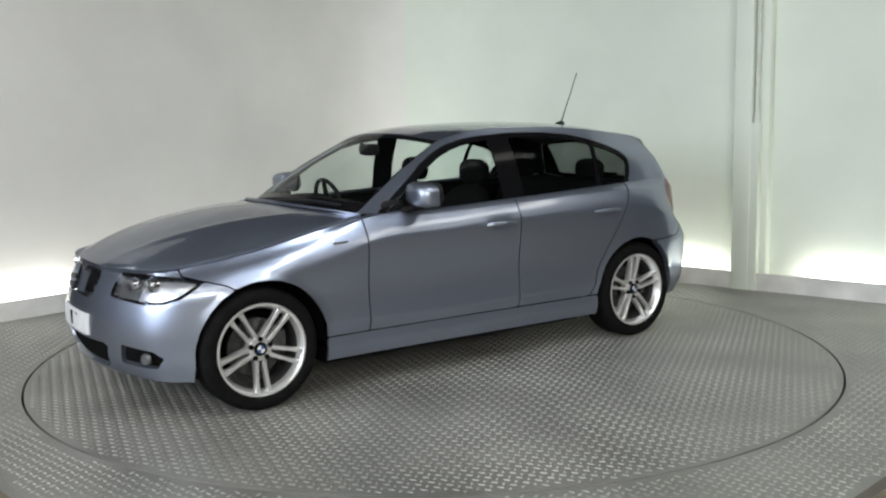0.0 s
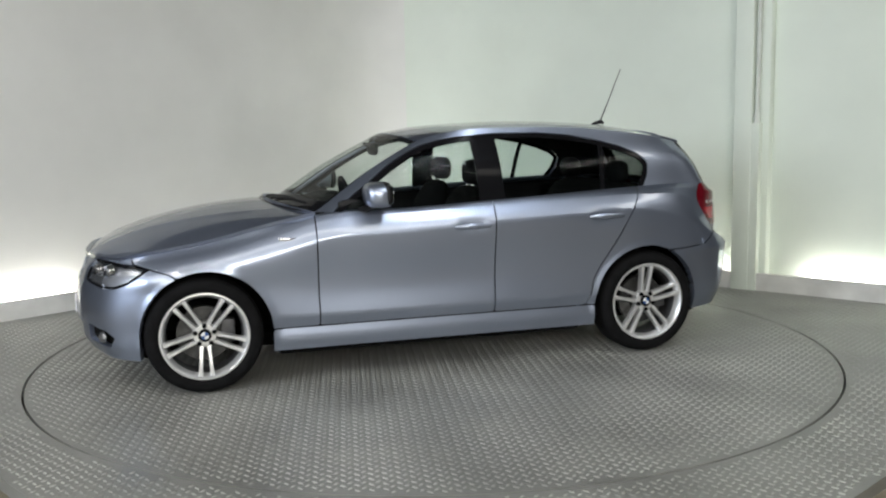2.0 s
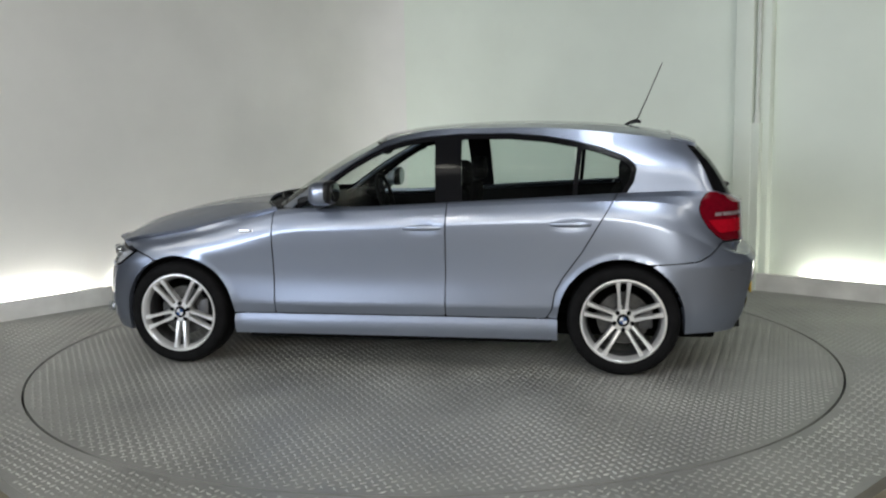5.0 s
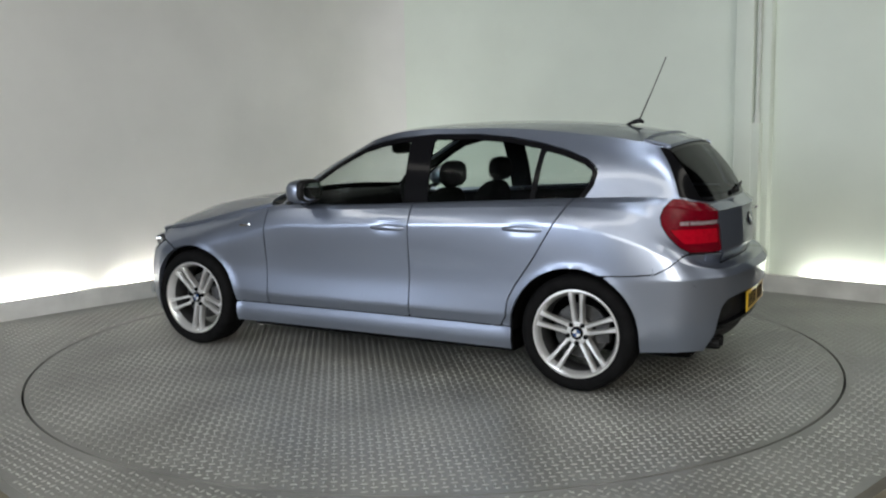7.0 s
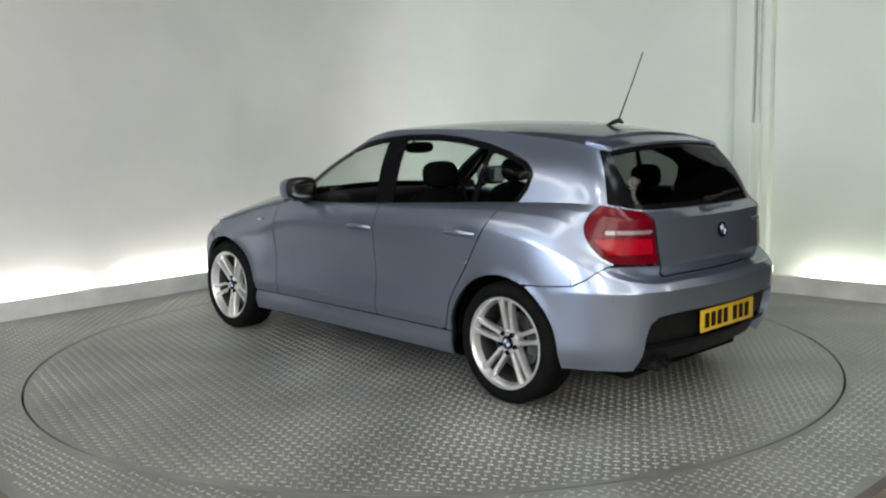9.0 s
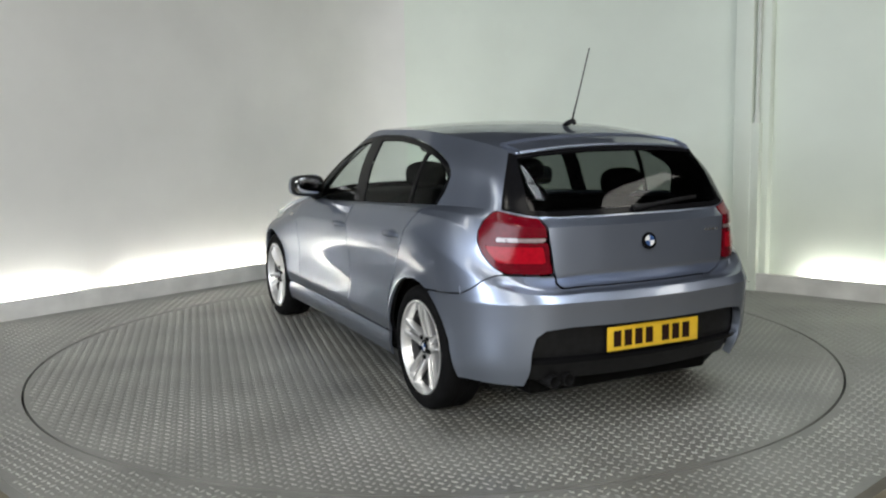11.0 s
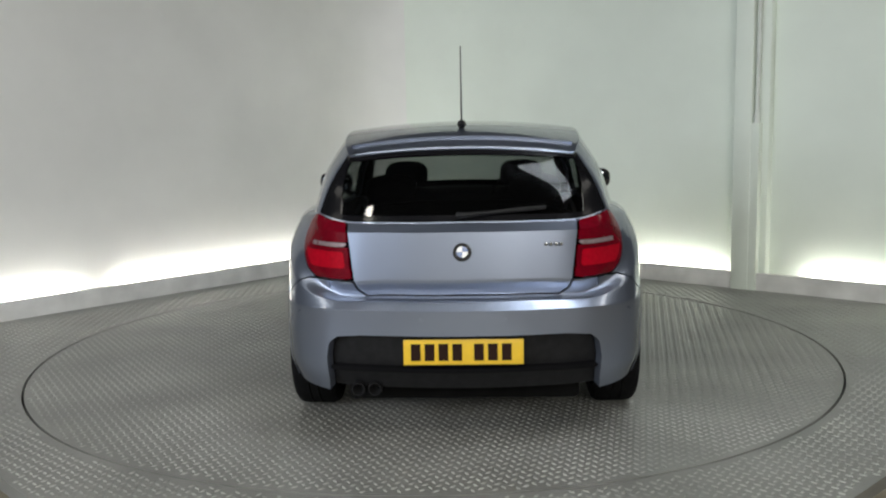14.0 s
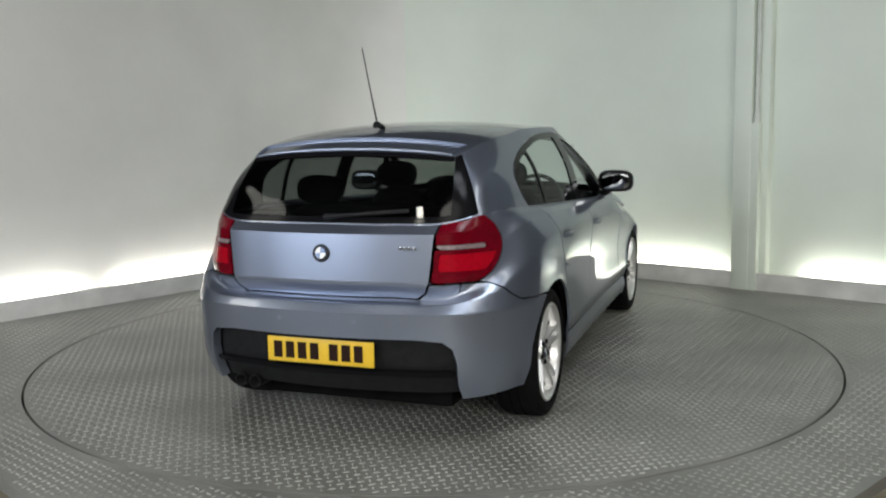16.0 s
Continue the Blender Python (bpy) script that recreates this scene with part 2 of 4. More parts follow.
# ---- car materials ----
def car_paint():
    m = material("silver_blue_metallic_paint", (0.325, 0.366, 0.462), 0.34, 0.9, Specular_Tint=(0.2, 0.2, 0.22, 1), Coat_Weight=1.0, Coat_Roughness=0.05)
    nt = m.node_tree
    b = nt.nodes["Principled BSDF"]
    co = nt.nodes.new("ShaderNodeTexCoord")
    flake = nt.nodes.new("ShaderNodeTexNoise")
    flake.inputs["Scale"].default_value, flake.inputs["Detail"].default_value = 900, 2
    haze = nt.nodes.new("ShaderNodeTexNoise")
    haze.inputs["Scale"].default_value, haze.inputs["Detail"].default_value = 7, 5
    for n in (flake, haze):
        nt.links.new(co.outputs["Object"], n.inputs["Vector"])
    bump = nt.nodes.new("ShaderNodeBump")
    bump.inputs["Strength"].default_value, bump.inputs["Distance"].default_value = 0.03, 0.001
    nt.links.new(flake.outputs["Fac"], bump.inputs["Height"])
    nt.links.new(bump.outputs["Normal"], b.inputs["Normal"])
    rr = nt.nodes.new("ShaderNodeMapRange")
    rr.inputs["To Min"].default_value, rr.inputs["To Max"].default_value = 0.30, 0.38
    nt.links.new(haze.outputs["Fac"], rr.inputs["Value"])
    nt.links.new(rr.outputs["Result"], b.inputs["Roughness"])
    return m


PAINT = car_paint()
BLACK_PLASTIC = varied(material("black_grained_plastic", (0.011, 0.011, 0.012), 0.5, Specular_IOR_Level=0.2), 30, 0.7, 1.3, 0.2, 300)
GLOSS_BLACK = material("satin_black_trim", (0.006, 0.006, 0.007), 0.12, Specular_IOR_Level=0.08)
CHROME = material("polished_chrome", (0.75, 0.76, 0.77), 0.08, 1.0)
ALLOY = varied(material("silver_alloy", (0.78, 0.78, 0.78), 0.32, 0.75, Coat_Weight=0.4), 8, 0.9, 1.05)
# inner wheel metal; the shade behind the spokes is put into its colour
ALLOY_DARK = varied(material("alloy_darkened_for_shade", (0.10, 0.10, 0.105), 0.45, 0.7), 12, 0.7, 1.1)
IRON = varied(material("brushed_brake_iron", (0.085, 0.085, 0.085), 0.4, 0.9), 25, 0.7, 1.2)
HOUSING = varied(material("smoked_chrome_lamp_housing", (0.30, 0.30, 0.31), 0.25, 0.8), 10, 0.8, 1.1)
SILVER_HOUSING = varied(material("bright_lamp_housing", (0.62, 0.62, 0.66), 0.28, 0.8), 10, 0.7, 1.1)
RUBBER = varied(material("black_tyre_rubber", (0.006, 0.006, 0.0065), 0.75, Specular_IOR_Level=0.08), 20, 0.7, 1.3, 0.3, 200)
GLASS_SIDE = glass("side_window_glass", (0.78, 0.83, 0.81), gloss_least=0.007)
GLASS_SCREEN = glass("windscreen_glass", (0.84, 0.88, 0.86))
GLASS_REAR = glass("tinted_rear_glass", (0.17, 0.18, 0.175), gloss_least=0.022)
LENS = glass("clear_lamp_lens", (0.92, 0.94, 0.96))
RED = varied(material("red_lamp_plastic", (0.13, 0.0006, 0.007), 0.22, Specular_IOR_Level=0.2, Coat_Weight=0.15), 40, 0.8, 1.1)
RED_BRIGHT = varied(material("bright_red_lamp_reflector", (0.36, 0.002, 0.012), 0.2, Specular_IOR_Level=0.2, Coat_Weight=0.15), 60, 0.8, 1.1)
CLEAR_BAND = varied(material("clear_reversing_lamp_plastic", (0.33, 0.26, 0.27), 0.3, 0.2, Coat_Weight=1.0), 90, 0.6, 1.1)
TRIM = varied(material("charcoal_cabin_trim", (0.010, 0.010, 0.011), 0.75, Specular_IOR_Level=0.15), 14, 0.7, 1.3, 0.3, 160)
CLOTH = varied(material("black_seat_cloth", (0.006, 0.006, 0.0065), 0.9, Specular_IOR_Level=0.1), 60, 0.6, 1.3, 0.5, 500)
HEADLINER = varied(material("grey_headlining", (0.16, 0.16, 0.155), 0.9), 60, 0.8, 1.1)
PLATE_YELLOW = varied(material("yellow_plate", (0.78, 0.50, 0.03), 0.35, Coat_Weight=0.4), 20, 0.92, 1.05)
PLATE_WHITE = varied(material("white_plate", (0.72, 0.73, 0.75), 0.4), 20, 0.92, 1.05)
INK = material("black_plate_ink", (0.022, 0.010, 0.007), 0.6, Specular_IOR_Level=0.1)
UNDER = varied(material("dirty_underbody", (0.005, 0.005, 0.005), 0.9, Specular_IOR_Level=0.05), 8, 0.6, 1.3)
MIRROR = material("mirror_glass", (0.25, 0.26, 0.28), 0.02, 1.0)
ENAMEL_BLUE = material("blue_enamel", (0.04, 0.09, 0.24), 0.25, Coat_Weight=0.5)
ENAMEL_WHITE = material("white_enamel", (0.72, 0.73, 0.74), 0.3, Coat_Weight=0.5)

car = tagged(new("car"), "silver blue five door hatchback with alloy wheels on the turntable", "car")


# ---- surface helpers ----
def slopes(p, h):
    """Tangents of a curve through p (first axis) with steps h between its points."""
    m = np.empty_like(p)
    d = (p[1:] - p[:-1]) / h
    w0, w1 = h[1:], h[:-1]
    m[1:-1] = (d[:-1] * w0 + d[1:] * w1) / (w0 + w1)
    m[0], m[-1] = d[0], d[-1]
    return m, d


def curve_at(knots, p, q):
    """The smooth curve through points p at knots, sampled at q."""
    h = np.diff(knots).reshape(-1, *([1] * (p.ndim - 1)))
    m, _ = slopes(p, h)
    i = np.clip(np.searchsorted(knots, q, side="right") - 1, 0, len(knots) - 2)
    hh = np.diff(knots)[i]
    u = (q - knots[i]) / hh
    sh = (-1,) + (1,) * (p.ndim - 1)
    u, hh = u.reshape(sh), hh.reshape(sh)
    return ((2 * u ** 3 - 3 * u ** 2 + 1) * p[i] + (u ** 3 - 2 * u ** 2 + u) * hh * m[i]
            + (3 * u ** 2 - 2 * u ** 3) * p[i + 1] + (u ** 3 - u ** 2) * hh * m[i + 1])


def mirrored_ends(knots, p):
    """Adds the neighbours from the car's other side, so that curves cross the centre line square."""
    f = np.array([1, -1, 1])
    k = np.concatenate([2 * knots[0] - knots[2:0:-1], knots, 2 * knots[-1] - knots[-2:-4:-1]])
    return k, np.concatenate([p[2:0:-1] * f, p, p[-2:-4:-1] * f])


def loft(curves, per, sharp={}):
    """Rows between curves (M, S, 3): smooth across, but creased by the weights in sharp. Returns rows and their curve number."""
    M = len(curves)
    h = np.linalg.norm(np.diff(curves, axis=0), axis=2, keepdims=True) + 1e-6
    m, d = slopes(curves, h)
    lo, hi = m.copy(), m.copy()
    for j, w in sharp.items():
        w = w[:, None]
        lo[j], hi[j] = m[j] * (1 - w) + d[j] * w, m[j] * (1 - w) + d[j - 1] * w
    rows, vs = [], []
    for j in range(M - 1):
        for k in range(per[j] + (1 if j == M - 2 else 0)):
            u = k / per[j]
            rows.append((2 * u ** 3 - 3 * u ** 2 + 1) * curves[j] + (u ** 3 - 2 * u ** 2 + u) * h[j] * lo[j]
                        + (3 * u ** 2 - 2 * u ** 3) * curves[j + 1] + (u ** 3 - u ** 2) * h[j] * hi[j + 1])
            vs.append(j + u)
    return np.array(rows), np.array(vs)


def triangles(R, S):
    i, j = np.meshgrid(np.arange(R - 1), np.arange(S - 1), indexing="ij")
    a = (i * S + j).ravel()
    return np.concatenate([np.stack([a, a + 1, a + S + 1], 1), np.stack([a, a + S + 1, a + S], 1)])


def clip(V, F, f):
    """The part of a triangle sheet where f is positive. V's rows carry place and extra values."""
    keep = f >= 0
    n = keep[F].sum(1)
    out = [F[n == 3]]
    extra, index, made = [], {}, []

    def cut(a, b):
        key = (a, b) if a < b else (b, a)
        if key not in index:
            u = f[key[0]] / (f[key[0]] - f[key[1]])
            index[key] = len(V) + len(extra)
            extra.append(V[key[0]] * (1 - u) + V[key[1]] * u)
        return index[key]

    for t in F[(n == 1) | (n == 2)]:
        t = [int(x) for x in t]
        k = [keep[x] for x in t]
        if sum(k) == 1:
            i = k.index(True)
            a, b, c = t[i], t[(i + 1) % 3], t[(i + 2) % 3]
            made.append((a, cut(a, b), cut(a, c)))
        else:
            i = k.index(False)
            a, b, c = t[i], t[(i + 1) % 3], t[(i + 2) % 3]
            p, q = cut(a, b), cut(a, c)
            made += [(p, b, c), (p, c, q)]
    if extra:
        V = np.concatenate([V, np.array(extra)])
    if made:
        out.append(np.array(made))
    F = np.concatenate(out)
    used = np.unique(F)
    back = np.full(len(V), -1)
    back[used] = np.arange(len(used))
    return V[used], back[F]


def shape(P, Q, pts):
    """Signed distance, positive inside, of points (P, Q) from a closed outline."""
    pts = np.array(pts, float)
    best, inside = np.full(len(P), 1e9), np.zeros(len(P), bool)
    for (ax, ay), (bx, by) in zip(pts, np.roll(pts, -1, 0)):
        dx, dy = bx - ax, by - ay
        u = np.clip(((P - ax) * dx + (Q - ay) * dy) / (dx * dx + dy * dy), 0, 1)
        best = np.minimum(best, np.hypot(P - ax - u * dx, Q - ay - u * dy))
        cross = (ay > Q) != (by > Q)
        with np.errstate(divide="ignore", invalid="ignore"):
            inside ^= cross & (P < (bx - ax) * (Q - ay) / (by - ay if by != ay else 1e-9) + ax)
    return np.where(inside, best, -best)


def panel(name, V, F, mat, parent, label="", side="left", rim=0.012, move=0.0, flip=False):
    """A sheet as a pressed panel with a turned-in rim. side: left, right, or both for one that spans the car."""
    bm = bmesh.new()
    for s in ((1,), (-1,), (1, -1))[("left", "right", "both").index(side)]:
        vs = [bm.verts.new((v[0], v[1] * s, v[2])) for v in V]
        for f in F:
            a, b, c = (vs[i] for i in f)
            if a is b or b is c or a is c:
                continue
            try:
                bm.faces.new((a, b, c) if (s == 1) != flip else (a, c, b))
            except ValueError:
                pass
    bmesh.ops.remove_doubles(bm, verts=bm.verts, dist=0.0006)
    bm.normal_update()
    if move:
        for v, n in [(v, v.normal.copy()) for v in bm.verts]:
            v.co += n * move
    if rim:
        edge = [e for e in bm.edges if e.is_boundary]
        inward = {v: v.normal.copy() for e in edge for v in e.verts}
        made = bmesh.ops.extrude_edge_only(bm, edges=edge)["geom"]
        new_vs = [g for g in made if isinstance(g, bmesh.types.BMVert)]
        old = {tuple(round(c, 5) for c in v.co): n for v, n in inward.items()}
        for v in new_vs:
            n = old.get(tuple(round(c, 5) for c in v.co))
            if n:
                v.co -= n * rim
    return part(name, bm, mat, parent, label)


# ---- lower body: curves that run from the nose's centre along the left side to the tail's centre ----
PLAN = np.array([(2.032, 0), (2.008, .30), (1.928, .545), (1.822, .718), (1.655, .828), (1.33, .866), (.95, .864), (.66, .860), (.2, .860),
                 (-.33, .864), (-.90, .872), (-1.33, .871), (-1.66, .843), (-1.885, .760), (-2.035, .61), (-2.11, .32), (-2.135, 0)])
PLAN3 = np.column_stack([PLAN, np.zeros(17)])
KN = np.concatenate([[0], np.cumsum(np.linalg.norm(np.diff(PLAN, axis=0), axis=1))])
NORMAL = np.zeros((17, 2))
kx, px_ = mirrored_ends(KN, PLAN3)
for i in range(17):
    d = px_[i + 3] - px_[i + 1]
    NORMAL[i] = np.array([-d[1], d[0]]) / np.hypot(d[0], d[1])      # points inward
LEVELS = [   # height and inset of each curve at the seventeen stations
    ([.215, .215, .21, .20, .195, .20, .20, .20, .20, .20, .20, .20, .24, .24, .235, .23, .23],
     [.05, .05, .05, .04, .035, .03, .034, .034, .034, .034, .034, .034, .04, .06, .08, .09, .09]),
    ([.29, .29, .29, .29, .29, .27, .262, .258, .258, .260, .265, .28, .32, .33, .33, .33, .33],
     [.01, .01, .01, .01, .01, .012, .018, .019, .019, .019, .018, .014, .012, .02, .035, .037, .037]),
    ([.36, .36, .36, .36, .35, .335, .325, .322, .322, .325, .33, .345, .42, .45, .47, .48, .48],
     [.002, .002, .002, .002, .01, .022, .025, .026, .026, .026, .024, .016, .006, .006, .012, .013, .013]),
    ([.43, .43, .43, .43, .42, .41, .395, .386, .384, .388, .395, .43, .52, .54, .545, .55, .55],
     [0, 0, 0, 0, .004, .007, .006, .005, .005, .005, .006, .006, .002, .003, .006, .006, .006]),
    ([.52, .52, .52, .52, .55, .56, .55, .53, .52, .53, .55, .57, .615, .624, .628, .628, .628],
     [.008, .008, .01, .01, .006, .006, .014, .019, .021, .019, .010, .002, 0, 0, 0, 0, 0]),
    ([.60, .60, .60, .61, .64, .68, .745, .815, .84, .865, .885, .89, .80, .705, .666, .662, .662],
     [.03, .03, .03, .03, .018, .008, .004, .002, .002, 0, 0, .006, .020, .026, .030, .030, .030]),
    ([.64, .64, .645, .66, .67, .71, .785, .855, .878, .905, .925, .93, .86, .75, .680, .675, .675],
     [.045, .045, .05, .05, .035, .022, .018, .018, .018, .017, .018, .024, .042, .062, .096, .109, .111]),
    ([.69, .69, .69, .69, .70, .745, .828, .91, .932, .953, .977, .985, .95, .83, .745, .742, .742],
     [.065, .07, .075, .075, .06, .048, .042, .046, .046, .045, .047, .058, .080, .078, .076, .074, .074]),
    ([.712, .712, .712, .714, .728, .775, .862, .935, .948, .970, .996, 1.008, 1.003, .980, .960, .957, .957],
     [.08, .085, .095, .10, .09, .078, .068, .064, .062, .060, .066, .086, .113, .108, .090, .088, .088])]
BELT = np.array([(1.945, 0, .726), (1.928, .30, .726), (1.852, .51, .724), (1.745, .645, .726), (1.62, .722, .753), (1.33, .765, .800),
                 (.95, .778, .886), (.62, .762, .950), (.2, .777, .956), (-.33, .787, .980), (-.90, .782, 1.008), (-1.33, .748, 1.027),
                 (-1.65, .694, 1.033), (-1.82, .652, 1.025), (-1.915, .54, .998), (-1.962, .3, .990), (-1.972, 0, .990)])
ctrl = [np.column_stack([PLAN + NORMAL * np.array(inset)[:, None], z]) for z, inset in LEVELS] + [BELT]
SQ = np.concatenate([np.linspace(KN[i], KN[i + 1], max(3, int((KN[i + 1] - KN[i]) / 0.019)), endpoint=False) for i in range(16)] + [[KN[-1]]])
lower_curves = np.array([curve_at(*mirrored_ends(KN, c), SQ) for c in ctrl])
along = curve_at(*mirrored_ends(KN, PLAN3), SQ)[:, 0]
DOORS_ONLY = np.clip((1.15 - np.abs(along)) / 0.25, 0, 1)
TAIL_ONLY = np.clip((-1.5 - along) / 0.3, 0, 1)
BEHIND_NOSE = np.clip((1.15 - along) / 0.5, 0, 1)
grid, vnum = loft(lower_curves, [5, 6, 5, 8, 16, 5, 8, 16, 6], {2: DOORS_ONLY, 3: DOORS_ONLY, 4: TAIL_ONLY, 5: 0.8 * BEHIND_NOSE, 7: BEHIND_NOSE, 8: BEHIND_NOSE})
# flared lips round the wheel openings
WX, WZ, WR = 1.315, 0.318, 0.348
for cx in (WX, -WX):
    r = np.hypot(grid[..., 0] - cx, np.maximum(grid[..., 2] - WZ, 0))
    grid[..., 1] += np.where(grid[..., 1] > 0.6, 0.007 * np.exp(-((r - WR) / 0.022) ** 2), 0)
HANDLES = ((-.195, .838), (-1.04, .861))
for hx, hz in HANDLES:
    dip = 0.008 * np.exp(-((grid[..., 0] - hx) / 0.085) ** 4 - ((grid[..., 2] - hz - .006) / 0.030) ** 2)
    grid[..., 1] -= np.where(grid[..., 1] > 0.6, dip, 0)
R_, S_ = grid.shape[:2]
LV = np.column_stack([grid.reshape(-1, 3), np.tile(SQ, R_), np.repeat(vnum, S_)])
LF = triangles(R_, S_)


def arch_field(V, radius=WR):
    out = np.full(len(V), 9.0)
    for cx in (WX, -WX):
        out = np.minimum(out, np.hypot(V[:, 0] - cx, np.maximum(V[:, 2] - WZ, 0)) - radius)
    return np.where(V[:, 1] > 0.45, out, 9.0)


def headlight_field(V):
    f = shape(V[:, 0], V[:, 2], [(1.99, .708), (1.985, .64), (1.93, .600), (1.85, .582), (1.78, .586), (1.71, .612), (1.60, .688), (1.68, .702), (1.80, .713), (1.90, .714)])
    return np.minimum(f, V[:, 1] - 0.415)


def tail_light_field(V):
    x, y, z = V[:, 0], V[:, 1], V[:, 2]
    f = shape(x, z, [(-1.825, 1.035), (-1.782, 1.018), (-1.752, .980), (-1.740, .935), (-1.752, .890), (-1.788, .835), (-1.835, .786), (-1.885, .750), (-2.4, .742), (-2.4, .995), (-1.93, .998), (-1.86, 1.012)])
    return np.minimum(f, y - (0.490 + (z - .75) * 0.11))


def front_bumper_field(V):
    return shape(V[:, 0], V[:, 2], [(1.31, 0), (2.4, 0), (2.4, .9), (1.70, .9), (1.68, .712), (1.60, .690), (1.50, .660), (1.40, .60), (1.31, .50)])


def tailgate_field(V):
    f = shape(V[:, 1], V[:, 2], [(-.5, .60), (.34, .60), (.40, .655), (.464, .70), (.486, .75), (.514, 1.0), (.52, 1.2), (-.5, 1.2)])
    return np.minimum(np.minimum(f, (V[:, 4] - 6.04) * 0.07), -1.72 - V[:, 0])


def rear_bumper_field(V):
    return shape(V[:, 0], V[:, 2], [(-1.31, 0), (-1.31, .45), (-1.43, .635), (-1.60, .640), (-1.74, .652), (-1.80, .685), (-1.862, .742), (-2.5, .742), (-2.5, 0)])


def insert_field(V):
    return np.minimum(shape(V[:, 1], V[:, 2], [(-.3, .10), (.615, .10), (.60, .30), (.605, .40), (.592, .47), (.555, .503), (.45, .513), (-.3, .513)]), -1.7 - V[:, 0])


def kidney_field(V):
    return np.minimum(shape(V[:, 1], V[:, 2], [(.035, .578), (.20, .575), (.25, .60), (.268, .66), (.255, .706), (.20, .716), (.05, .716), (.03, .70), (.024, .60)]), V[:, 0] - 1.7)


def intake_field(V):
    a = shape(V[:, 1], V[:, 2], [(-.3, .235), (.34, .235), (.40, .26), (.42, .35), (.39, .365), (-.3, .365)])
    b = shape(V[:, 1], V[:, 2], [(.515, .282), (.70, .268), (.735, .32), (.70, .352), (.53, .372)])
    return np.minimum(np.maximum(a, b), V[:, 0] - 1.6)


def front_door_field(V):
    return shape(V[:, 0], V[:, 2], [(.706, .320), (.713, 1.3), (-.340, 1.3), (-.322, .320)])


def rear_door_field(V):
    return shape(V[:, 0], V[:, 2], [(-.340, 1.3), (-.322, .320), (-.90, .325), (-.935, .38), (-.950, .48), (-.995, .56), (-1.10, .705), (-1.295, 1.03), (-1.40, 1.3)])


def sill_field(V):
    return np.minimum(0.325 - V[:, 2], shape(V[:, 0], V[:, 2], [(1.2, 0), (1.2, .5), (-1.2, .5), (-1.2, 0)]))


GAPW = 0.0036
A, HL, TL = arch_field(LV), headlight_field(LV), tail_light_field(LV)
FB, TG, RB, INS = front_bumper_field(LV), tailgate_field(LV), rear_bumper_field(LV), insert_field(LV)
KID, INT, FD, RD, SILL = kidney_field(LV), intake_field(LV), front_door_field(LV), rear_door_field(LV), sill_field(LV)


def piece(*fields, gap=GAPW):
    f = fields[0]
    for g in fields[1:]:
        f = np.minimum(f, g)
    return clip(LV, LF, f - gap)


front = LV[:, 0] + 0.2
fender = np.minimum(np.minimum(front, -FD), np.minimum(-FB, -SILL))
quarter = np.minimum(np.minimum(-LV[:, 0] - 0.5, -RD), np.minimum(np.minimum(-RB, -SILL), np.minimum(-TL, -TG)))
both = dict(side="both")
panel("front_bumper", *piece(FB, A, -HL, -KID, -INT), PAINT, car, "silver blue bumper with black intakes", rim=0.03, **both)
panel("intake_mesh", *piece(INT, gap=-0.004), UNDER, car, "black lower air intake", rim=0, move=-0.028, **both)
rear_bumper = panel("rear_bumper", *piece(RB, A, -INS, -TL, -TG), PAINT, car, "silver blue bumper with a black insert", rim=0.04, **both)
insert = panel("bumper_insert", *piece(INS, gap=-0.004), BLACK_PLASTIC, car, "black ribbed bumper insert", rim=0, move=-0.048, **both)
panel("diffuser_lip", *piece(INS, LV[:, 2] - .335, .362 - LV[:, 2], gap=0.001), GLOSS_BLACK, insert, "black lip", rim=0.03, move=-0.016, **both)
tailgate = panel("tailgate", *piece(TG, gap=0.007), PAINT, car, rim=0.02, **both)
doors = {}
for side in ("left", "right"):
    panel("fender", *piece(fender, A, -HL), PAINT, car, side=side)
    panel("quarter_panel", *piece(quarter, A), PAINT, car, side=side)
    panel("side_skirt", *piece(SILL, A), PAINT, car, side=side)
    doors[side, 0] = panel("front_door", *piece(FD, -SILL), PAINT, car, side=side, rim=0.02)
    doors[side, 1] = panel("rear_door", *piece(RD, A, -SILL), PAINT, car, side=side, rim=0.02)
